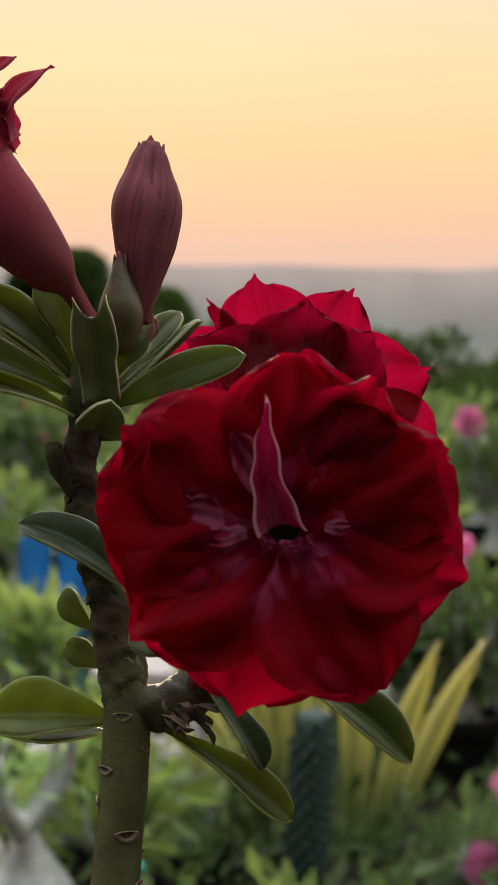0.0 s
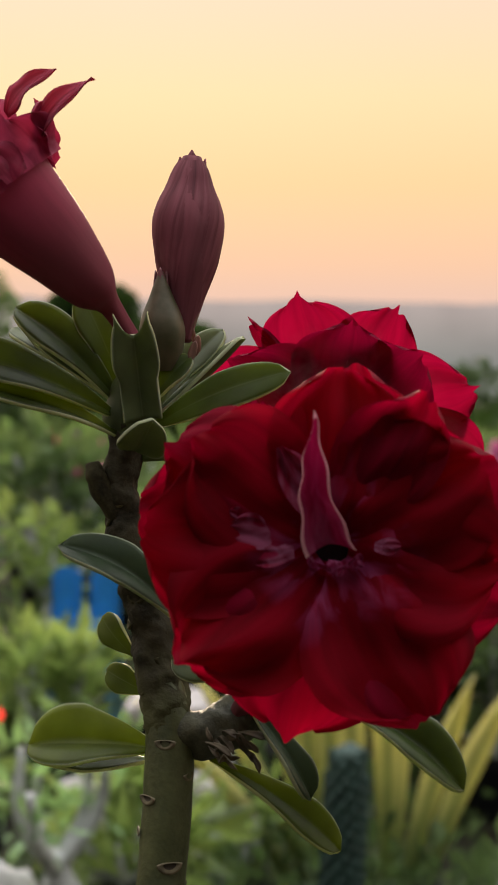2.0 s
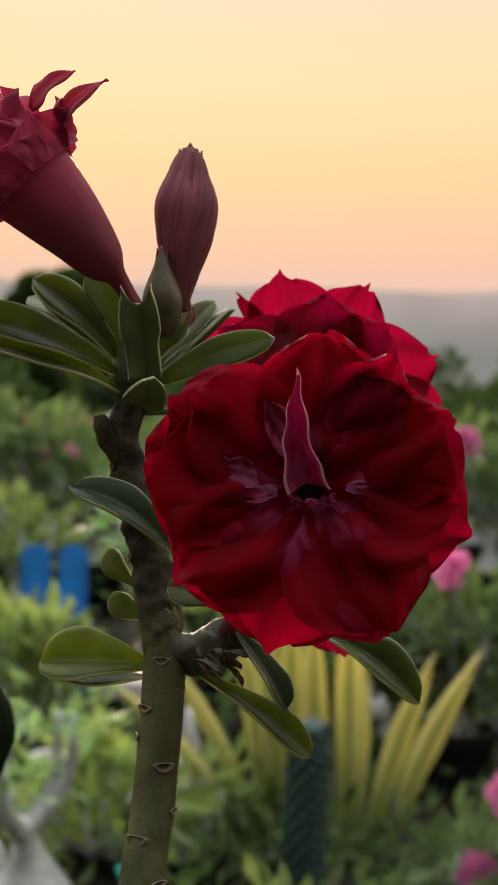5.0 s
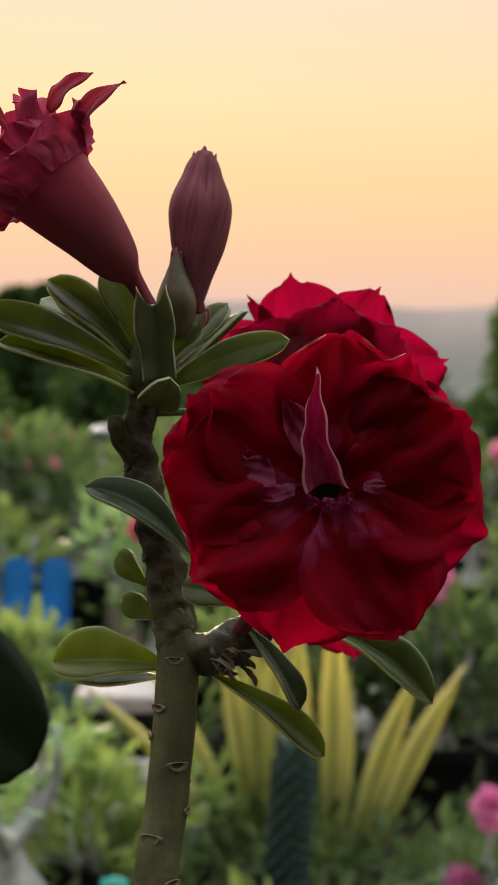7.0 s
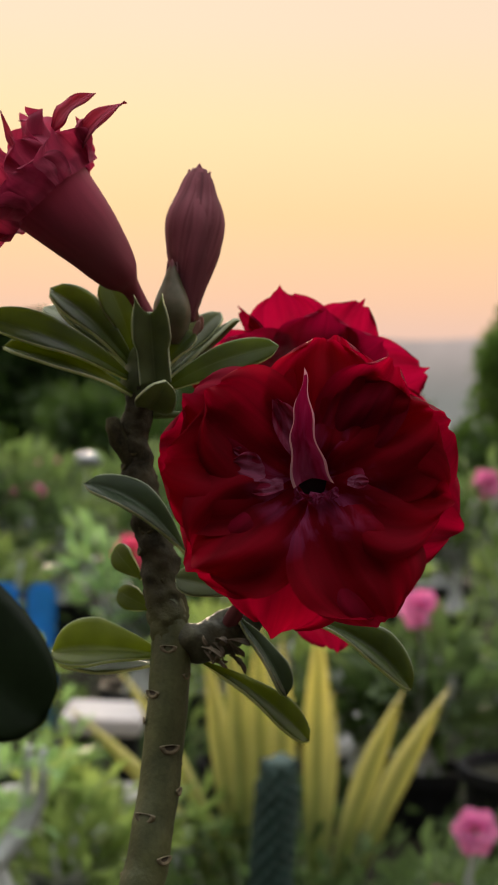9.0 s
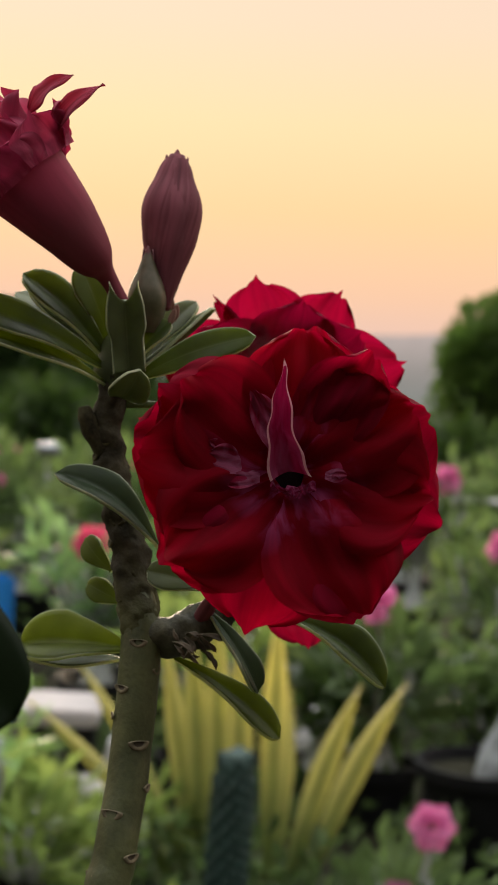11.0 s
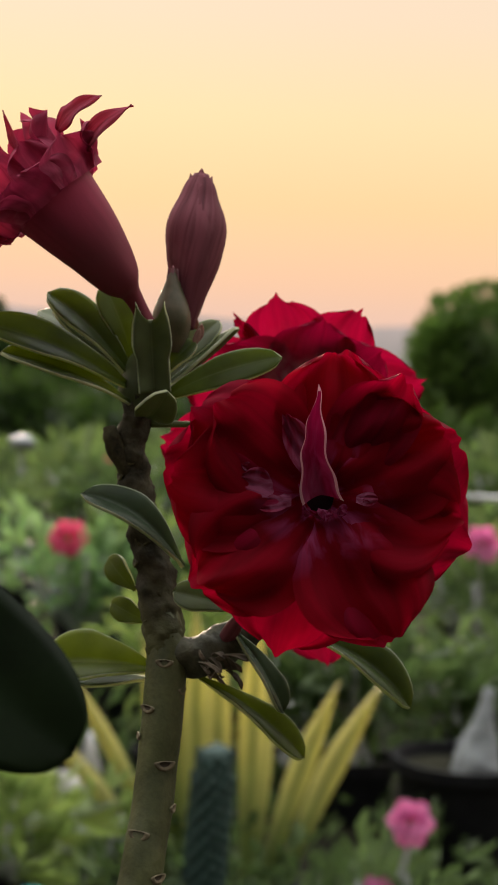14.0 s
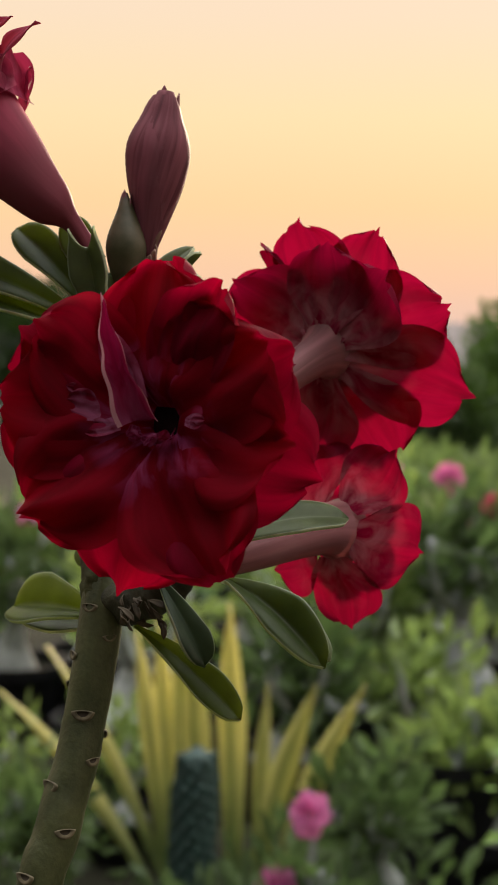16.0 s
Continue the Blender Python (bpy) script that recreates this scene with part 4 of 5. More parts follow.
DULL_BARK = material("dull_caudex_bark", (0.23, 0.25, 0.26), 0.8, vary=0.35, scale=25, fine=180, bump=0.4)
TRUNK = material("tree_bark", (0.10, 0.08, 0.06), 0.85, vary=0.4, scale=8, fine=60, bump=0.6)
SOFT_LEAF = material("garden_leaf", (0.085, 0.145, 0.045), 0.5, vary=0.5, scale=9, fine=70, bump=0.0, tint=(0.21, 0.27, 0.10), trans=(0.32, 0.44, 0.11), trans_share=0.5, island=0.95)
SOFT_LEAF_B = material("garden_leaf_blue", (0.08, 0.16, 0.075), 0.5, vary=0.45, scale=9, fine=70, bump=0.0, tint=(0.20, 0.29, 0.15), trans=(0.28, 0.48, 0.16), trans_share=0.45, island=0.95)
TREE_LEAF = material("tree_leaf", (0.022, 0.042, 0.016), 0.55, vary=0.5, scale=1.3, fine=12, bump=0.0, tint=(0.05, 0.085, 0.025), trans=(0.06, 0.12, 0.018), trans_share=0.3, island=0.4)
BROAD_LEAF = material("broad_tree_leaf", (0.045, 0.085, 0.022), 0.55, vary=0.5, scale=1.3, fine=12, bump=0.0, tint=(0.10, 0.16, 0.04), trans=(0.11, 0.21, 0.03), trans_share=0.33, island=0.5)
PINK = material("pink_petal", (0.58, 0.075, 0.34), 0.55, vary=0.3, scale=60, fine=300, bump=0.0, tint=(0.78, 0.38, 0.60), trans=(0.85, 0.2, 0.5), trans_share=0.4)
HOT_PINK = material("hot_pink_petal", (0.68, 0.06, 0.22), 0.55, vary=0.3, scale=60, fine=300, bump=0.0, tint=(0.8, 0.12, 0.25), trans=(0.95, 0.15, 0.3), trans_share=0.4)
CACTUS = material("cactus_skin", (0.02, 0.05, 0.042), 0.6, vary=0.35, scale=40, fine=250, bump=0.3)
BLADE = blade_material("sword_leaf")
WHITE = material("white_enamel", (0.34, 0.37, 0.40), 0.45, vary=0.08, scale=20, fine=120, bump=0.02)
# haze as emitted colour, paler towards the top
HILLS = glow_material("far_hills_haze_glow", (0.26, 0.26, 0.24), (0.52, 0.42, 0.39), -22, 18)

def ground_z(y):
    """The plot falls gently from the viewer, then more steeply beyond the beds."""
    far = min(max(0.0, y - 9.0), 26.0)
    return -0.03 - 0.007 * max(-3.0, min(y, 900.0)) - 0.0018 * far * far - 0.05 * max(0.0, min(y, 700.0) - 35.0)


POTS = ((-0.43, 2.632, 0.05, 0.19), (-0.26, 2.83, 0.045, 0.15), (0.32, 3.722, 0.05, 0.21), (0.51, 4.316, 0.06, 0.2))
# one sheet of ground
bm = bmesh.new()
R = [0, 0.7, 1.5, 2.2, 3, 4, 5, 6.5, 8, 10, 12, 14, 17, 21, 26, 32, 45, 80, 250, 900, 2600]
rows = []
for r in R:
    rows.append([Vector((r * math.cos(a), r * math.sin(a), (0.02 * noise.noise((r * math.cos(a) * 1.1, r * math.sin(a) * 1.1, 0)) if 0 < r < 20 else 0) + ground_z(r * math.sin(a))))
                 for a in [2 * math.pi * k / 72 for k in range(72)]])
rows[0] = [Vector((0.001 * math.cos(2 * math.pi * k / 72), 0.001 * math.sin(2 * math.pi * k / 72), 0)) for k in range(72)]
grid_mesh(bm, rows, close=True)
solid("ground", bm, SOIL, "dark garden soil with low weeds", "ground", "structure")

# far hills; their haze is put into the glowing colour
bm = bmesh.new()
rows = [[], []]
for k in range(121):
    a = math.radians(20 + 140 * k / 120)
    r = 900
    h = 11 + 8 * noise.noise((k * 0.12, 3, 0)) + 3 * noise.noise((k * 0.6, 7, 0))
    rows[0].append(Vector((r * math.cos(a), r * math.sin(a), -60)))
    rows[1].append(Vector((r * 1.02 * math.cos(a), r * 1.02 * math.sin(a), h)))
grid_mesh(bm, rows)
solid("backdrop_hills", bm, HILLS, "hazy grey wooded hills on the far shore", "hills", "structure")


def leaf_cloud(bm, centres, count, size, spread, rng, ratio=2.6, up=0.3):
    """Many small pointed leaves, each a bent pair of faces, round the given centres."""
    for _ in range(count):
        c, r = rng.choice(centres)
        d = Vector((rng.gauss(0, 1), rng.gauss(0, 1), rng.gauss(0, 1) + up)).normalized()
        p = Vector(c) + d * r * spread * rng.random() ** 0.4
        out = (d + Vector((rng.uniform(-0.6, 0.6), rng.uniform(-0.6, 0.6), rng.uniform(-0.2, 0.7)))).normalized()
        s = out.cross(Vector((rng.uniform(-1, 1), rng.uniform(-1, 1), rng.uniform(-1, 1)))).normalized()
        nrm = out.cross(s)
        l = size * rng.uniform(0.6, 1.3)
        w = l / ratio / 2
        a, b, e = p, p + out * l * 0.6 + nrm * l * 0.08, p + out * l - nrm * l * 0.05
        v = [bm.verts.new(q) for q in (a, b + s * w, e, b - s * w)]
        bm.faces.new(v)


def pot(name, r_top, r_low, height, mat, label, category="pot", lip=0.012):
    bm = bmesh.new()
    prof = [(r_low * 0.6, 0.0), (r_low, 0.0), (r_low, 0.01), (r_top, height - 0.03), (r_top + lip, height - 0.03), (r_top + lip, height), (r_top, height), (r_top - 0.006, height - 0.02), (r_top * 0.95, height - 0.035)]
    rows = [[Vector((r * math.cos(2 * math.pi * k / 32), r * math.sin(2 * math.pi * k / 32), z)) for k in range(32)] for r, z in prof]
    vs = grid_mesh(bm, rows, close=True)
    bm.faces.new(vs[0][::-1])
    f = bm.faces.new(vs[-1])
    f.material_index = 1
    return solid(name, bm, [mat, SOIL], label, category, smooth=False)


def pink_bloom(parent, place, ahead, size, mat, seed):
    """A small double bloom: three rings of wavy petals in one head, the inner ones more upright."""
    bm = bmesh.new()
    for k in range(17):
        ring = 0 if k < 6 else 1 if k < 12 else 2
        m = pose(0, 0, size * 0.03 * ring, 0, 0, k * 61 + 20 * ring) @ pose(size * 0.05, 0, 0, 0, -(10, 36, 62)[ring], 0)
        rows = petal_rows(size * (0.5, 0.42, 0.32)[ring], size * (0.44, 0.36, 0.26)[ring], cup=0.12, roll=0.15, ruffle=0.14, seed=seed + k, n=8, m=7)
        grid_mesh(bm, [[m @ p for p in r] for r in rows])
    return part("flower", bm, mat, parent, m=axis_pose(place, ahead))


def shrub(seed, height, leaf_mat, blooms=0, bloom_mat=None, bloom_at=(), leaves=270, leaf_size=0.105, label="potted desert rose with a swollen grey trunk", caudex=0.07, pot_r=0.15):
    """A potted desert rose: swollen trunk, forking limbs, a tuft of leaves on each end."""
    rng = random.Random(seed)
    pot_h = min(0.23, height * 0.36)
    ob = thing("potted_shrub", label, "plant", "potted desert roses")
    bm = bmesh.new()
    prof = [(pot_r * 0.7, 0.0), (pot_r * 0.78, 0.0), (pot_r, pot_h - 0.03), (pot_r * 1.08, pot_h - 0.03), (pot_r * 1.08, pot_h), (pot_r * 0.96, pot_h), (pot_r * 0.94, pot_h - 0.025)]
    rows = [[Vector((r * math.cos(2 * math.pi * k / 24), r * math.sin(2 * math.pi * k / 24), z)) for k in range(24)] for r, z in prof]
    vs = grid_mesh(bm, rows, close=True)
    bm.faces.new(vs[0][::-1])
    bm.faces.new(vs[-1]).material_index = 1
    part("pot", bm, [BLACK, SOIL], ob, "black plastic pot", smooth=False)
    bm = bmesh.new()
    lean = Vector((rng.uniform(-0.05, 0.05), rng.uniform(-0.05, 0.05), 0))
    top = Vector((lean.x, lean.y, pot_h + (height - pot_h) * 0.38))
    tube(bm, [(0, 0, pot_h - 0.05), (lean.x * 0.3, lean.y * 0.3, pot_h + 0.02), top], [caudex * 1.25, caudex, caudex * 0.5, caudex * 0.28], n=16, sides=14, rough=0.12, freq=18)
    trunk = part("trunk", bm, GREY_BARK, ob, "swollen grey trunk")
    tips = []
    for k in range(rng.randint(5, 7)):
        a = 2 * math.pi * k / 6 + rng.uniform(-0.4, 0.4)
        reach = rng.uniform(0.08, 0.2) * height / 0.7
        end = top + Vector((math.cos(a) * reach, math.sin(a) * reach, (height - top.z) * rng.uniform(0.6, 1.0)))
        midp = top.lerp(end, 0.5) + Vector((math.cos(a) * 0.03, math.sin(a) * 0.03, -0.02))
        bm = bmesh.new()
        tube(bm, [top - Vector((0, 0, 0.03)), midp, end], [caudex * 0.25, 0.011, 0.007], n=10, sides=8, rough=0.1, freq=30)
        part("limb", bm, GREY_BARK, ob)
        tips += [(end, 0.085), (midp.lerp(end, 0.6), 0.07), (midp, 0.06)]
    bm = bmesh.new()
    leaf_cloud(bm, tips, leaves, leaf_size, 1.0, rng)
    tagged(part("foliage", bm, leaf_mat, ob, "tufts of narrow green leaves", smooth=False), kind="stuff")
    for k, (x, y, z) in enumerate(bloom_at):
        end = Vector((x, y, z))
        bm = bmesh.new()
        tube(bm, [top, top.lerp(end, 0.55) + Vector((0, 0, -0.03)), end + Vector((0, 0.01, -0.03))], [caudex * 0.25, 0.008, 0.004], n=10, sides=8)
        part("limb", bm, GREY_BARK, ob)
        pink_bloom(ob, end, (rng.uniform(-0.3, 0.3), -1, rng.uniform(0.2, 0.7)), rng.uniform(0.072, 0.08) * (1.0 if height < 0.3 else 1.3), bloom_mat, seed * 10 + k)
    for k in range(blooms):
        c, _ = tips[(k * 3) % len(tips)]
        d = Vector((rng.uniform(-0.6, 0.6), rng.uniform(-1.0, -0.3), rng.uniform(0.1, 0.8)))
        pink_bloom(ob, c + d.normalized() * 0.07, d, rng.uniform(0.06, 0.075), bloom_mat, seed * 10 + k)
    return ob


def tree(name, place, height, radius, seed, label, count=5200, leaf_size=0.22, low=0.25, leaf_mat=None):
    rng = random.Random(seed)
    ob = thing(name, label, "tree", "trees round the garden", place)
    bm = bmesh.new()
    tube(bm, [(0, 0, 0), (rng.uniform(-0.1, 0.1), 0, height * 0.3), (rng.uniform(-0.2, 0.2), 0, height * 0.62)], [height * 0.035, height * 0.026, height * 0.012], n=14, sides=10, rough=0.15, freq=4)
    part("trunk", bm, TRUNK, ob, "tapered brown trunk")
    centres = []
    for k in range(20):
        a = rng.uniform(0, 6.28)
        h = rng.uniform(low, 0.9)
        rr = radius * math.sin(math.pi * (0.12 + 0.76 * (h - low) / (1 - low))) * rng.uniform(0.35, 0.85)
        c = Vector((math.cos(a) * rr, math.sin(a) * rr, height * h))
        centres.append((c, radius * rng.uniform(0.28, 0.45)))
        if k < 9:
            bm = bmesh.new()
            tube(bm, [(0, 0, height * 0.28), (c.x * 0.5, c.y * 0.5, height * (0.2 + 0.55 * h)), c], [height * 0.016, height * 0.01, height * 0.004], n=8, sides=7)
            part("limb", bm, TRUNK, ob)
    bm = bmesh.new()
    leaf_cloud(bm, centres, count, leaf_size, 1.0, rng, ratio=1.7)
    tagged(part("crown", bm, leaf_mat or TREE_LEAF, ob, "dense dark green crown", smooth=False), kind="stuff")
    return ob


# pot and swollen foot of the near plant
pot_ob = pot("plant_pot", 0.16, 0.12, 0.30, BLACK, "black plastic nursery pot with dark soil")
pot_ob.location = (-0.045, 0.0, -0.03)
bm = bmesh.new()
tube(bm, [(-0.045, 0.0, 0.20), (-0.045, 0.0, 0.27), (-0.045, 0.0, 0.36), (-0.044, 0.0, 0.50)], [0.07, 0.085, 0.05, 0.018], n=24, sides=24, rough=0.1, freq=20)
part("caudex", bm, GREY_BARK, plant, "swollen grey foot of the stem")

# sword-leaf plant and cactus just beyond
sword = thing("sword_leaf_plant", "sword-leaf plant with yellow-edged upright blades", "plant", place=(0.09, 2.652, ground_z(2.652)))
bm = bmesh.new()
prof = [(0.11, 0.0), (0.13, 0.0), (0.14, 0.03), (0.15, 0.03), (0.15, 0.045), (0.135, 0.045), (0.13, 0.035)]
vs = grid_mesh(bm, [[Vector((r * math.cos(2 * math.pi * k / 28), r * math.sin(2 * math.pi * k / 28), z)) for k in range(28)] for r, z in prof], close=True)
bm.faces.new(vs[0][::-1])
bm.faces.new(vs[-1]).material_index = 1
part("pot", bm, [BLACK, SOIL], sword, "black plastic pot", smooth=False)
BLADES = [
    # tip x, y, z, foot x, half width
    (0.024, -0.05, 0.600, 0.034, 0.023), (-0.044, -0.06, 0.560, -0.028, 0.022), (-0.090, 0.00, 0.590, -0.066, 0.022), (-0.138, 0.02, 0.550, -0.098, 0.021),
    (-0.190, 0.04, 0.520, -0.115, 0.018), (0.186, -0.05, 0.462, 0.060, 0.021), (0.272, -0.04, 0.466, 0.092, 0.021), (-0.436, -0.03, 0.400, -0.120, 0.015),
    (-0.363, 0.02, 0.482, -0.110, 0.013), (0.062, 0.07, 0.430, 0.050, 0.016),
]
for k, (x, y, z, foot, half) in enumerate(BLADES):
    bm = bmesh.new()
    rows = []
    b0, t0 = Vector((foot, y * 0.6, 0.03)), Vector((x, y, z))
    for i in range(18):
        u = i / 17
        w = max(half * 1.22 * (1 - max(0, u - 0.50) ** 1.6 * 3.0) * (0.45 + 0.6 * min(1, u * 1.7)), 0.0015)
        c = b0.lerp(t0, u) + Vector(((x - foot) * 0.22 * (u * u - u), 0, 0.02 * math.sin(math.pi * u)))
        yaw = 0.25 * math.sin(k * 1.9)
        sd = Vector((math.cos(yaw), math.sin(yaw), -0.8 * (x - foot))).normalized()
        rows.append([c + sd * w * v + Vector((0, 0.012 * (v * v), 0)) for v in (-1, -0.66, -0.33, 0, 0.33, 0.66, 1)])
    grid_mesh(bm, rows)
    ob = part("blade", bm, BLADE, sword)
    sol = ob.modifiers.new("thickness", "SOLIDIFY")
    sol.thickness = 0.004

cactus = thing("cactus", "dark blue-green column cactus with spiral warts", "cactus", place=(0.045, 2.40, ground_z(2.40)))
bm = bmesh.new()
tube(bm, [(-0.012, 0, 0.06), (-0.007, 0, 0.18), (0, 0, 0.30), (0.004, 0, 0.365), (0.005, 0, 0.386)], [0.033, 0.035, 0.035, 0.028, 0.006], n=40, sides=24, lobes=8, lobe_amp=0.07, twist=3)
column = part("column", bm, CACTUS, cactus)
wart = bmesh.new()
bmesh.ops.create_uvsphere(wart, u_segments=8, v_segments=5, radius=0.0095)
wart_me = finish(wart, "wart", CACTUS)
for k in range(150):
    a, z = k * 2.39996, 0.085 + k * 0.0019
    r = 0.0345 if z < 0.33 else 0.029
    part("wart", wart_me, None, column, m=pose(r * math.cos(a) - 0.012 + 0.045 * (z - 0.06), r * math.sin(a), z, 0, 0, math.degrees(a)) @ Matrix.Diagonal((0.8, 0.9, 1.3, 1)))
bm = bmesh.new()
prof = [(0.06, 0.0), (0.07, 0.0), (0.085, 0.06), (0.092, 0.06), (0.092, 0.08), (0.08, 0.08), (0.078, 0.07)]
vs = grid_mesh(bm, [[Vector((r * math.cos(2 * math.pi * k / 24), r * math.sin(2 * math.pi * k / 24), z)) for k in range(24)] for r, z in prof], close=True)
bm.faces.new(vs[0][::-1])
bm.faces.new(vs[-1]).material_index = 1
part("pot", bm, [BLACK, SOIL], cactus, "black plastic pot", smooth=False)

# rows of potted desert roses
KINDS = [shrub(1, 0.56, SOFT_LEAF, leaves=130, leaf_size=0.09), shrub(2, 0.52, SOFT_LEAF_B, 2, PINK, leaves=130, leaf_size=0.085), shrub(3, 0.62, FAR_LEAF, 1, HOT_PINK, leaves=240), shrub(4, 0.50, FAR_LEAF, leaves=220), shrub(5, 0.56, FAR_LEAF, 2, PINK, leaves=220), shrub(6, 0.46, SOFT_LEAF, leaves=170, leaf_size=0.085)]
SHOW = [
    # place, seed, height, leaf, bloom material, blooms at (from the foot)
    ((0.40, 2.334), 31, 0.20, FAR_LEAF, PINK, ((-0.026, -0.08, 0.300), (-0.078, -0.10, 0.175))),
    ((0.055, 2.037), 32, 0.13, SOFT_LEAF, HOT_PINK, ((0.0, -0.02, 0.150),)),
    ((0.68, 5.307), 33, 0.66, FAR_LEAF, PINK, ((0.079, -0.100, 0.679), (-0.105, -0.100, 0.672))),
    ((0.76, 3.92), 34, 0.58, FAR_LEAF, PINK, ((-0.021, -0.100, 0.600),)),
    ((0.38, 3.325), 42, 0.42, FAR_LEAF, PINK, ((-0.020, -0.100, 0.525),)),
    ((0.69, 3.325), 43, 0.36, FAR_LEAF, PINK, ()),
    ((-0.31, 3.92), 35, 0.54, SOFT_LEAF_B, HOT_PINK, ((-0.021, -0.100, 0.560),)),
    ((-0.29, 2.295), 36, 0.27, SOFT_LEAF, HOT_PINK, ()),
    ((0.60, 2.136), 38, 0.16, FAR_LEAF, PINK, ()),
    ((-0.72, 2.77), 39, 0.30, SOFT_LEAF, PINK, ()),
    ((-0.02, 3.246), 40, 0.46, SOFT_LEAF, PINK, ()),
    ((0.26, 3.365), 44, 0.36, FAR_LEAF, PINK, ()),
    ((-0.60, 3.365), 45, 0.31, SOFT_LEAF, PINK, ()),
    ((-0.20, 2.652), 46, 0.19, SOFT_LEAF, PINK, ()),
    ((0.16, 2.097), 47, 0.13, FAR_LEAF, PINK, ()),
]
PINK_BEDS = []
for (x, y), seed, h, lm, bmat, at in SHOW:
    ob = shrub(seed, h, lm, 0, bmat, at, label="potted desert rose with pink blooms" if at else "low leafy potted desert rose", leaves=130 if h < 0.25 else 230, leaf_size=0.06 if h < 0.25 else 0.085, pot_r=0.10, caudex=0.03 if h < 0.25 else 0.045)
    ob.location = (x, y, ground_z(y))
    PINK_BEDS.append(ob)
# old plant with bare grey limbs
ob = shrub(41, 0.44, SOFT_LEAF_B, label="old potted desert rose with thick grey trunk", leaves=90, caudex=0.060, leaf_size=0.05)
ob.location = (-0.40, 2.176, ground_z(2.176))

rng = random.Random(12)
spots = []
for row in range(4):
    y = 4.02 + row * 0.83
    n = 10 + row * 2
    for k in range(n):
        x = (k - (n - 1) / 2) * 0.42 + rng.uniform(-0.12, 0.12) + (0.2 if row % 2 else 0)
        spots.append((x, y + rng.uniform(-0.28, 0.28)))
for k in range(14):
    spots.append((-1.15 - 0.16 * k + rng.uniform(-0.1, 0.1), 3.5 - 0.05 * k + rng.uniform(-0.5, 0.5)))
used = set()
for k, (x, y) in enumerate(spots):
    if abs(x + 0.64) < 0.26 and y < 4.5 or abs(x - 0.7) < 0.25 and y < 4.3:
        continue
    kind = rng.choice((0, 1, 2, 3, 4, 5, 5) if y < 5.1 else (0, 2, 2, 3, 3, 4, 4))
    m = pose(x, y, ground_z(y), 0, 0, rng.uniform(0, 360))
    if kind not in used:
        KINDS[kind].matrix_basis = m
        used.add(kind)
    else:
        s = rng.uniform(0.9, 1.12)
        copy_thing(KINDS[kind], m).scale = (s, s, s)

# weeds over the soil
bm = bmesh.new()
rng = random.Random(5)
patches = [((rng.uniform(-4.0, 4.0), 1.3 + 11 * rng.random() ** 1.3, rng.uniform(-0.02, 0.04)), rng.uniform(0.10, 0.2)) for _ in range(220)]
leaf_cloud(bm, patches, 9000, 0.06, 1.0, rng)
close = [((rng.uniform(-0.8, 0.9), rng.uniform(1.7, 3.6), rng.uniform(-0.03, 0.04)), rng.uniform(0.06, 0.13)) for _ in range(90)]
leaf_cloud(bm, close, 4200, 0.05, 1.0, rng)
solid("weeds", bm, FAR_LEAF, "low green weeds between the pots", "weeds", "stuff", smooth=False)

# large black pot with a pale swollen trunk
big = thing("potted_caudex", "pale swollen caudex in a large black plastic pot", "plant", place=(0.565, 2.92, ground_z(2.92)))
bm = bmesh.new()
prof = [(0.06, 0.0), (0.10, 0.0), (0.130, 0.228), (0.143, 0.228), (0.143, 0.254), (0.131, 0.254), (0.124, 0.228)]
vs = grid_mesh(bm, [[Vector((r * math.cos(2 * math.pi * k / 36), r * math.sin(2 * math.pi * k / 36), z)) for k in range(36)] for r, z in prof], close=True)
bm.faces.new(vs[0][::-1])
bm.faces.new(vs[-1]).material_index = 1
part("pot", bm, [BLACK, SOIL], big, "large black plastic pot", smooth=False)
bm = bmesh.new()
tube(bm, [(0, 0, 0.24), (0, 0, 0.29), (0.005, 0, 0.34), (0.012, 0, 0.385), (0.02, 0.01, 0.44)], [0.044, 0.050, 0.046, 0.034, 0.022, 0.016, 0.012], n=26, sides=20, rough=0.16, freq=22)
part("trunk", bm, DULL_BARK, big, "pale swollen trunk", m=pose(0.03, -0.02, -0.036))


def stone(place, size, seed, label="pale rough stone between the pots"):
    bm = bmesh.new()
    bmesh.ops.create_icosphere(bm, subdivisions=3, radius=1.0)
    for v in bm.verts:
        v.co *= 1 + 0.25 * noise.noise(v.co * 1.3 + Vector((seed, 0, 0))) + 0.06 * noise.noise(v.co * 5)
        v.co = Vector((v.co.x * size[0], v.co.y * size[1], max(-0.5, v.co.z) * size[2]))
    solid("stone", bm, CHALK, label, "stone", group="pale stones", m=pose(place[0], place[1], place[2] + 0.45 * size[2], 0, 0, seed * 40))


for k, (x, y, s3) in enumerate(((-0.205, 2.969, (0.035, 0.04, 0.17)), (-0.30, 2.77, (0.07, 0.06, 0.14)), (0.22, 3.722, (0.1, 0.08, 0.14)), (-0.385, 1.898, (0.05, 0.05, 0.145)), (-0.50, 2.235, (0.06, 0.05, 0.15)), (-0.95, 3.127, (0.1, 0.1, 0.12)), (0.9, 3.722, (0.1, 0.08, 0.12)))):
    stone((x, y, ground_z(y)), s3, k + 1)

# pale pots among the plants
for x, y, r, top in POTS:
    ob = pot("pale_pot", r, r * 0.8, top + 0.05, CHALK, "small pale plastic pot among the plants", lip=0.006)
    ob.location = (x, y, ground_z(y))
    tagged(ob, group="pale pots")

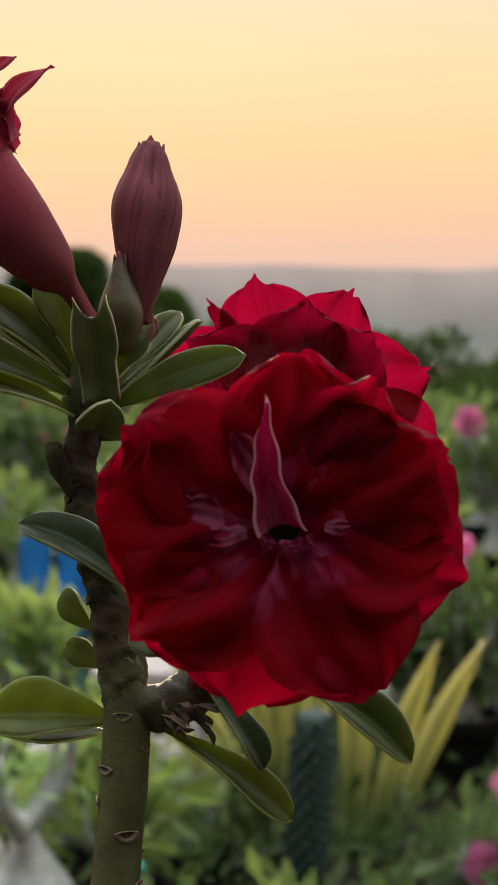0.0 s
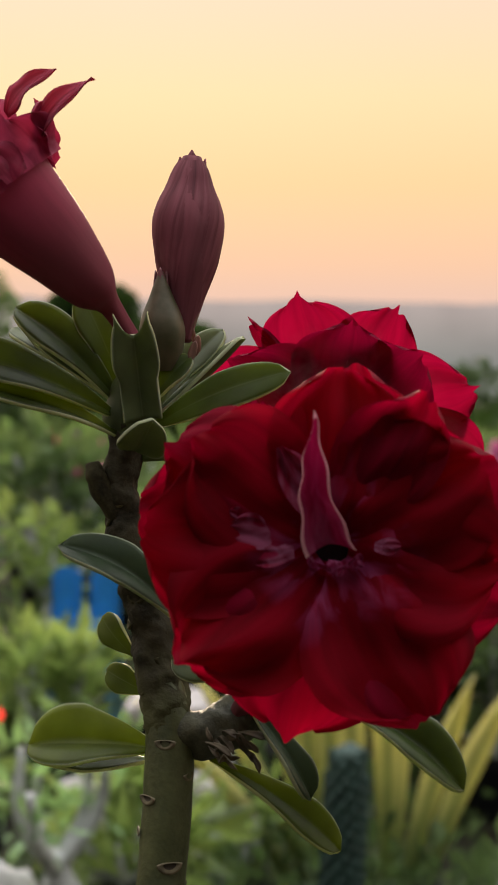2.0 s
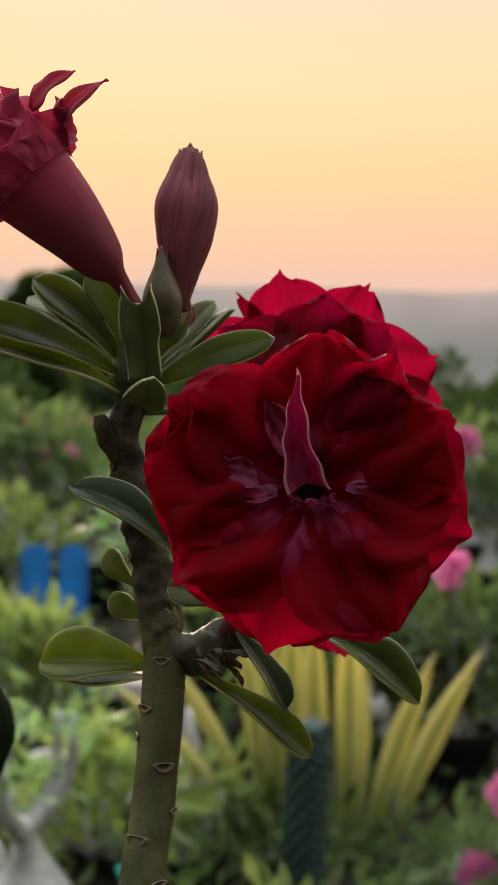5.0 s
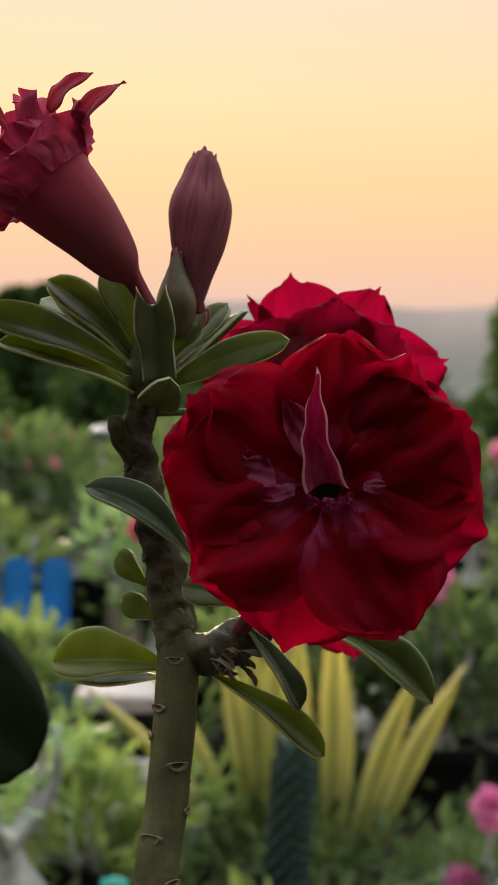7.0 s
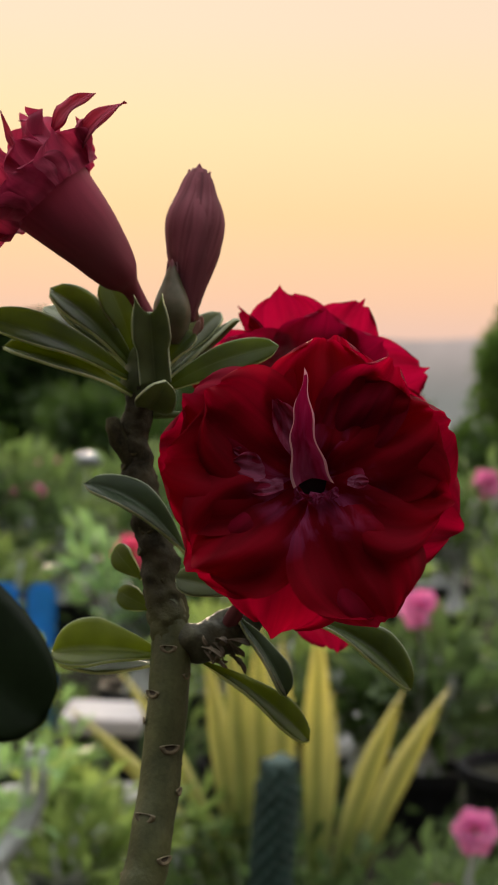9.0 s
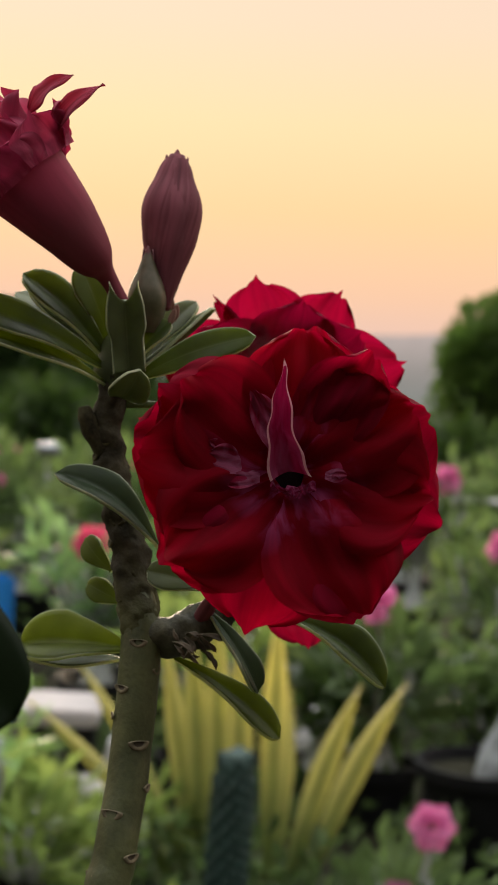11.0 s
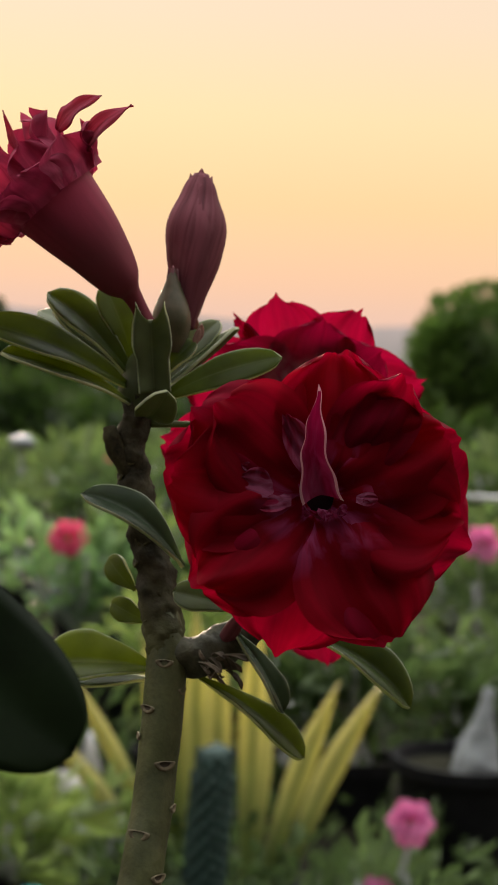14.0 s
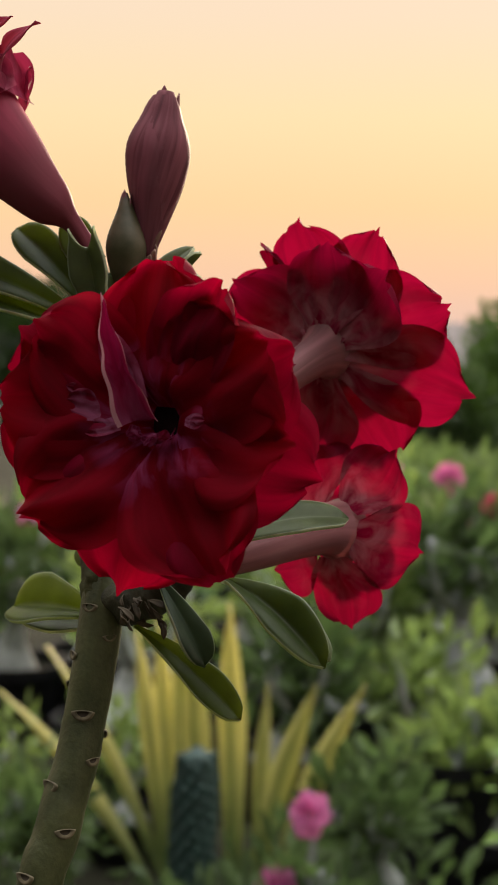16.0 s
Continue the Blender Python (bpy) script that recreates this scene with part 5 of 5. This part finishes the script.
# bench with a pale slab top
bench = thing("garden_bench", "low bench with a pale slab top", "bench", place=(-0.32, 3.028, ground_z(3.028)))
bm = bmesh.new()
bmesh.ops.create_cube(bm, size=1.0, matrix=Matrix.Translation((0, 0, 0.30)) @ Matrix.Diagonal((0.17, 0.20, 0.035, 1)))
bmesh.ops.bevel(bm, geom=bm.edges[:], offset=0.006, segments=2, affect="EDGES")
part("slab", bm, SLAB, bench, "pale grey slab", smooth=False)
for sx in (-0.055, 0.055):
    bm = bmesh.new()
    bmesh.ops.create_cube(bm, size=1.0, matrix=Matrix.Translation((sx, 0, 0.141)) @ Matrix.Diagonal((0.04, 0.16, 0.281, 1)))
    bmesh.ops.bevel(bm, geom=bm.edges[:], offset=0.004, segments=1, affect="EDGES")
    part("leg", bm, BLACK, bench, "dark block leg", smooth=False)

# more of the same kinds along the western bed
copy_thing(sword, pose(-1.11, 2.31, ground_z(2.31), 0, 0, 8))
copy_thing(cactus, pose(-1.04, 2.07, ground_z(2.07), 0, 0, 50))
copy_thing(big, pose(-0.83, 2.78, ground_z(2.78), 0, 0, 30))
for x, y, kind, turn in ((-1.45, 2.55, 5, 40), (-1.30, 3.0, 3, 130), (-0.98, 3.1, 5, 200), (-1.62, 2.2, 0, 300), (-1.30, 1.95, 3, 75), (-0.80, 2.35, 3, 15)):
    copy_thing(KINDS[kind], pose(x, y, ground_z(y), 0, 0, turn)).scale = (0.6, 0.6, 0.6) if y < 2.6 else (0.85, 0.85, 0.85)
for x, y, source in ((-1.43, 4.37, PINK_BEDS[2]), (-1.10, 4.0, PINK_BEDS[3]), (-0.80, 2.15, PINK_BEDS[0])):
    copy_thing(source, pose(x, y, ground_z(y)))

# blue chair
chair = thing("plastic_chair", "bright blue plastic garden chair", "chair", place=(-0.645, 3.92, ground_z(3.92)))
def slab_part(name, size, m, mat, parent, bevel=0.008):
    bm = bmesh.new()
    bmesh.ops.create_cube(bm, size=1.0, matrix=Matrix.Diagonal((*size, 1)))
    bmesh.ops.bevel(bm, geom=bm.edges[:], offset=bevel, segments=2, affect="EDGES")
    return part(name, bm, mat, parent, m=m, smooth=False)
slab_part("seat", (0.21, 0.20, 0.02), pose(0, 0, 0.235), BLUE, chair)
for sx in (-0.052, 0.052):
    slab_part("backrest", (0.082, 0.03, 0.20), pose(sx, 0.10, 0.345, -8), BLUE, chair, 0.014)
slab_part("back_rail", (0.12, 0.014, 0.03), pose(0, 0.10, 0.30, -8), BLUE, chair)
for sx in (-0.09, 0.09):
    for sy in (-0.085, 0.085):
        slab_part("leg", (0.022, 0.022, 0.23), pose(sx, sy, 0.115), BLUE, chair, 0.004)

# white lamp on a post
lamp = thing("garden_lamp", "white bowl lamp on a thin grey post", "lamp", place=(-0.715, 6.3, ground_z(6.3)))
bm = bmesh.new()
tube(bm, [(0, 0, 0), (0, 0, 0.3), (0, 0, 0.615)], [0.02, 0.016, 0.014], n=6, sides=10)
part("post", bm, GREY_BARK, lamp, "grey post")
bm = bmesh.new()
tube(bm, [(0, 0, 0.61), (0, 0, 0.635), (0, 0, 0.665), (0, 0, 0.68)], [0.025, 0.05, 0.055, 0.015], n=12, sides=20)
part("shade", bm, WHITE, lamp, "white shade")

# teal watering can rose lying low
bm = bmesh.new()
tube(bm, [(-0.02, 0, 0), (0.0, 0, 0.004), (0.02, 0, 0.002)], [0.012, 0.013, 0.009], n=12, sides=14)
tealcup = thing("plant_tag", "teal plastic tag on a stake", "tag", place=(-0.234, 2.097, ground_z(2.097)))
part("tag", bm, TEAL, tealcup, m=pose(0, 0, 0.20))
bm = bmesh.new()
tube(bm, [(0, 0, 0), (0, 0, 0.1), (0, 0, 0.196)], [0.004, 0.004, 0.003], n=5, sides=8)
part("stake", bm, TEAL, tealcup)

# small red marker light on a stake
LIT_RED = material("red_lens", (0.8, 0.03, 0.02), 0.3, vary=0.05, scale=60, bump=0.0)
lens = LIT_RED.node_tree.nodes["Principled BSDF"]
lens.inputs["Emission Color"].default_value, lens.inputs["Emission Strength"].default_value = (1.0, 0.06, 0.04, 1), 1.5
marker = thing("marker_light", "small glowing red marker light on a dark stake", "lamp", place=(-0.663, 2.929, ground_z(2.929)))
bm = bmesh.new()
tube(bm, [(0, 0, 0), (0, 0, 0.15), (0, 0, 0.285)], [0.004, 0.004, 0.004], n=5, sides=8)
part("stake", bm, BLACK, marker)
bm = bmesh.new()
tube(bm, [(0, 0, 0.283), (0, 0, 0.297), (0, 0, 0.311)], [0.006, 0.014, 0.006], n=10, sides=16)
part("lens", bm, LIT_RED, marker, "glowing red lens")

# pale rail along the far side
rail = thing("garden_rail", "pale timber rail on short posts", "rail", place=(0, 0, 0))
bm = bmesh.new()
tube(bm, [(0.3, 5.4, 0.53), (1.5, 5.3, 0.53), (3.2, 5.1, 0.53)], [0.012, 0.012, 0.012], n=12, sides=8)
part("bar", bm, CHALK, rail)
for x in (0.4, 1.4, 2.4, 3.1):
    bm = bmesh.new()
    tube(bm, [(x, 5.3, -0.07), (x, 5.3, 0.3), (x, 5.3, 0.53)], [0.016, 0.016, 0.016], n=4, sides=8)
    part("post", bm, CHALK, rail)

# trees
BROAD, DARK, HEDGE = "broad leafy tree with a rounded green crown", "dark spreading tree at the garden's edge", "low dark hedge bush"
for k, (x, y, h, r, what) in enumerate((
        (5.7, 32.9, 3.24, 2.1, BROAD), (8.6, 34.5, 3.7, 2.4, BROAD), (12.4, 32.9, 3.6, 2.6, BROAD), (16.6, 29.7, 3.6, 2.6, BROAD),
        (-3.5, 33.7, 1.9, 1.8, DARK), (-5.1, 35.0, 3.1, 1.2, DARK), (-6.2, 34.5, 2.04, 2, DARK), (-8.9, 32.9, 3.7, 2.3, BROAD), (-12.6, 30.5, 2.5, 2.3, DARK), (-16, 26.6, 2.6, 2.4, DARK),
        (-0.5, 15.019, 0.82, 0.75, HEDGE), (0.55, 15.416, 0.74, 0.75, HEDGE), (1.5, 14.226, 0.74, 0.7, HEDGE), (-1.3, 11.055, 0.76, 0.62, HEDGE), (-2.3, 10.461, 0.84, 0.66, HEDGE), (-3.4, 9.668, 0.84, 0.66, HEDGE),
        (-0.4, 10.262, 0.66, 0.55, HEDGE), (0.5, 9.866, 0.62, 0.55, HEDGE), (1.4, 10.262, 0.66, 0.55, HEDGE), (2.3, 10.659, 0.76, 0.62, HEDGE), (3.3, 10.262, 0.82, 0.66, HEDGE), (4.4, 9.073, 0.82, 0.66, HEDGE))):
    tree("tree" if what is not HEDGE else "bush", (x, y, ground_z(y) - 0.03), h, r, 21 + k, what, low=0.06, count=11000 if what is not HEDGE else 4200, leaf_size=0.22 if what is not HEDGE else 0.08, leaf_mat=BROAD_LEAF if what is BROAD else TREE_LEAF)
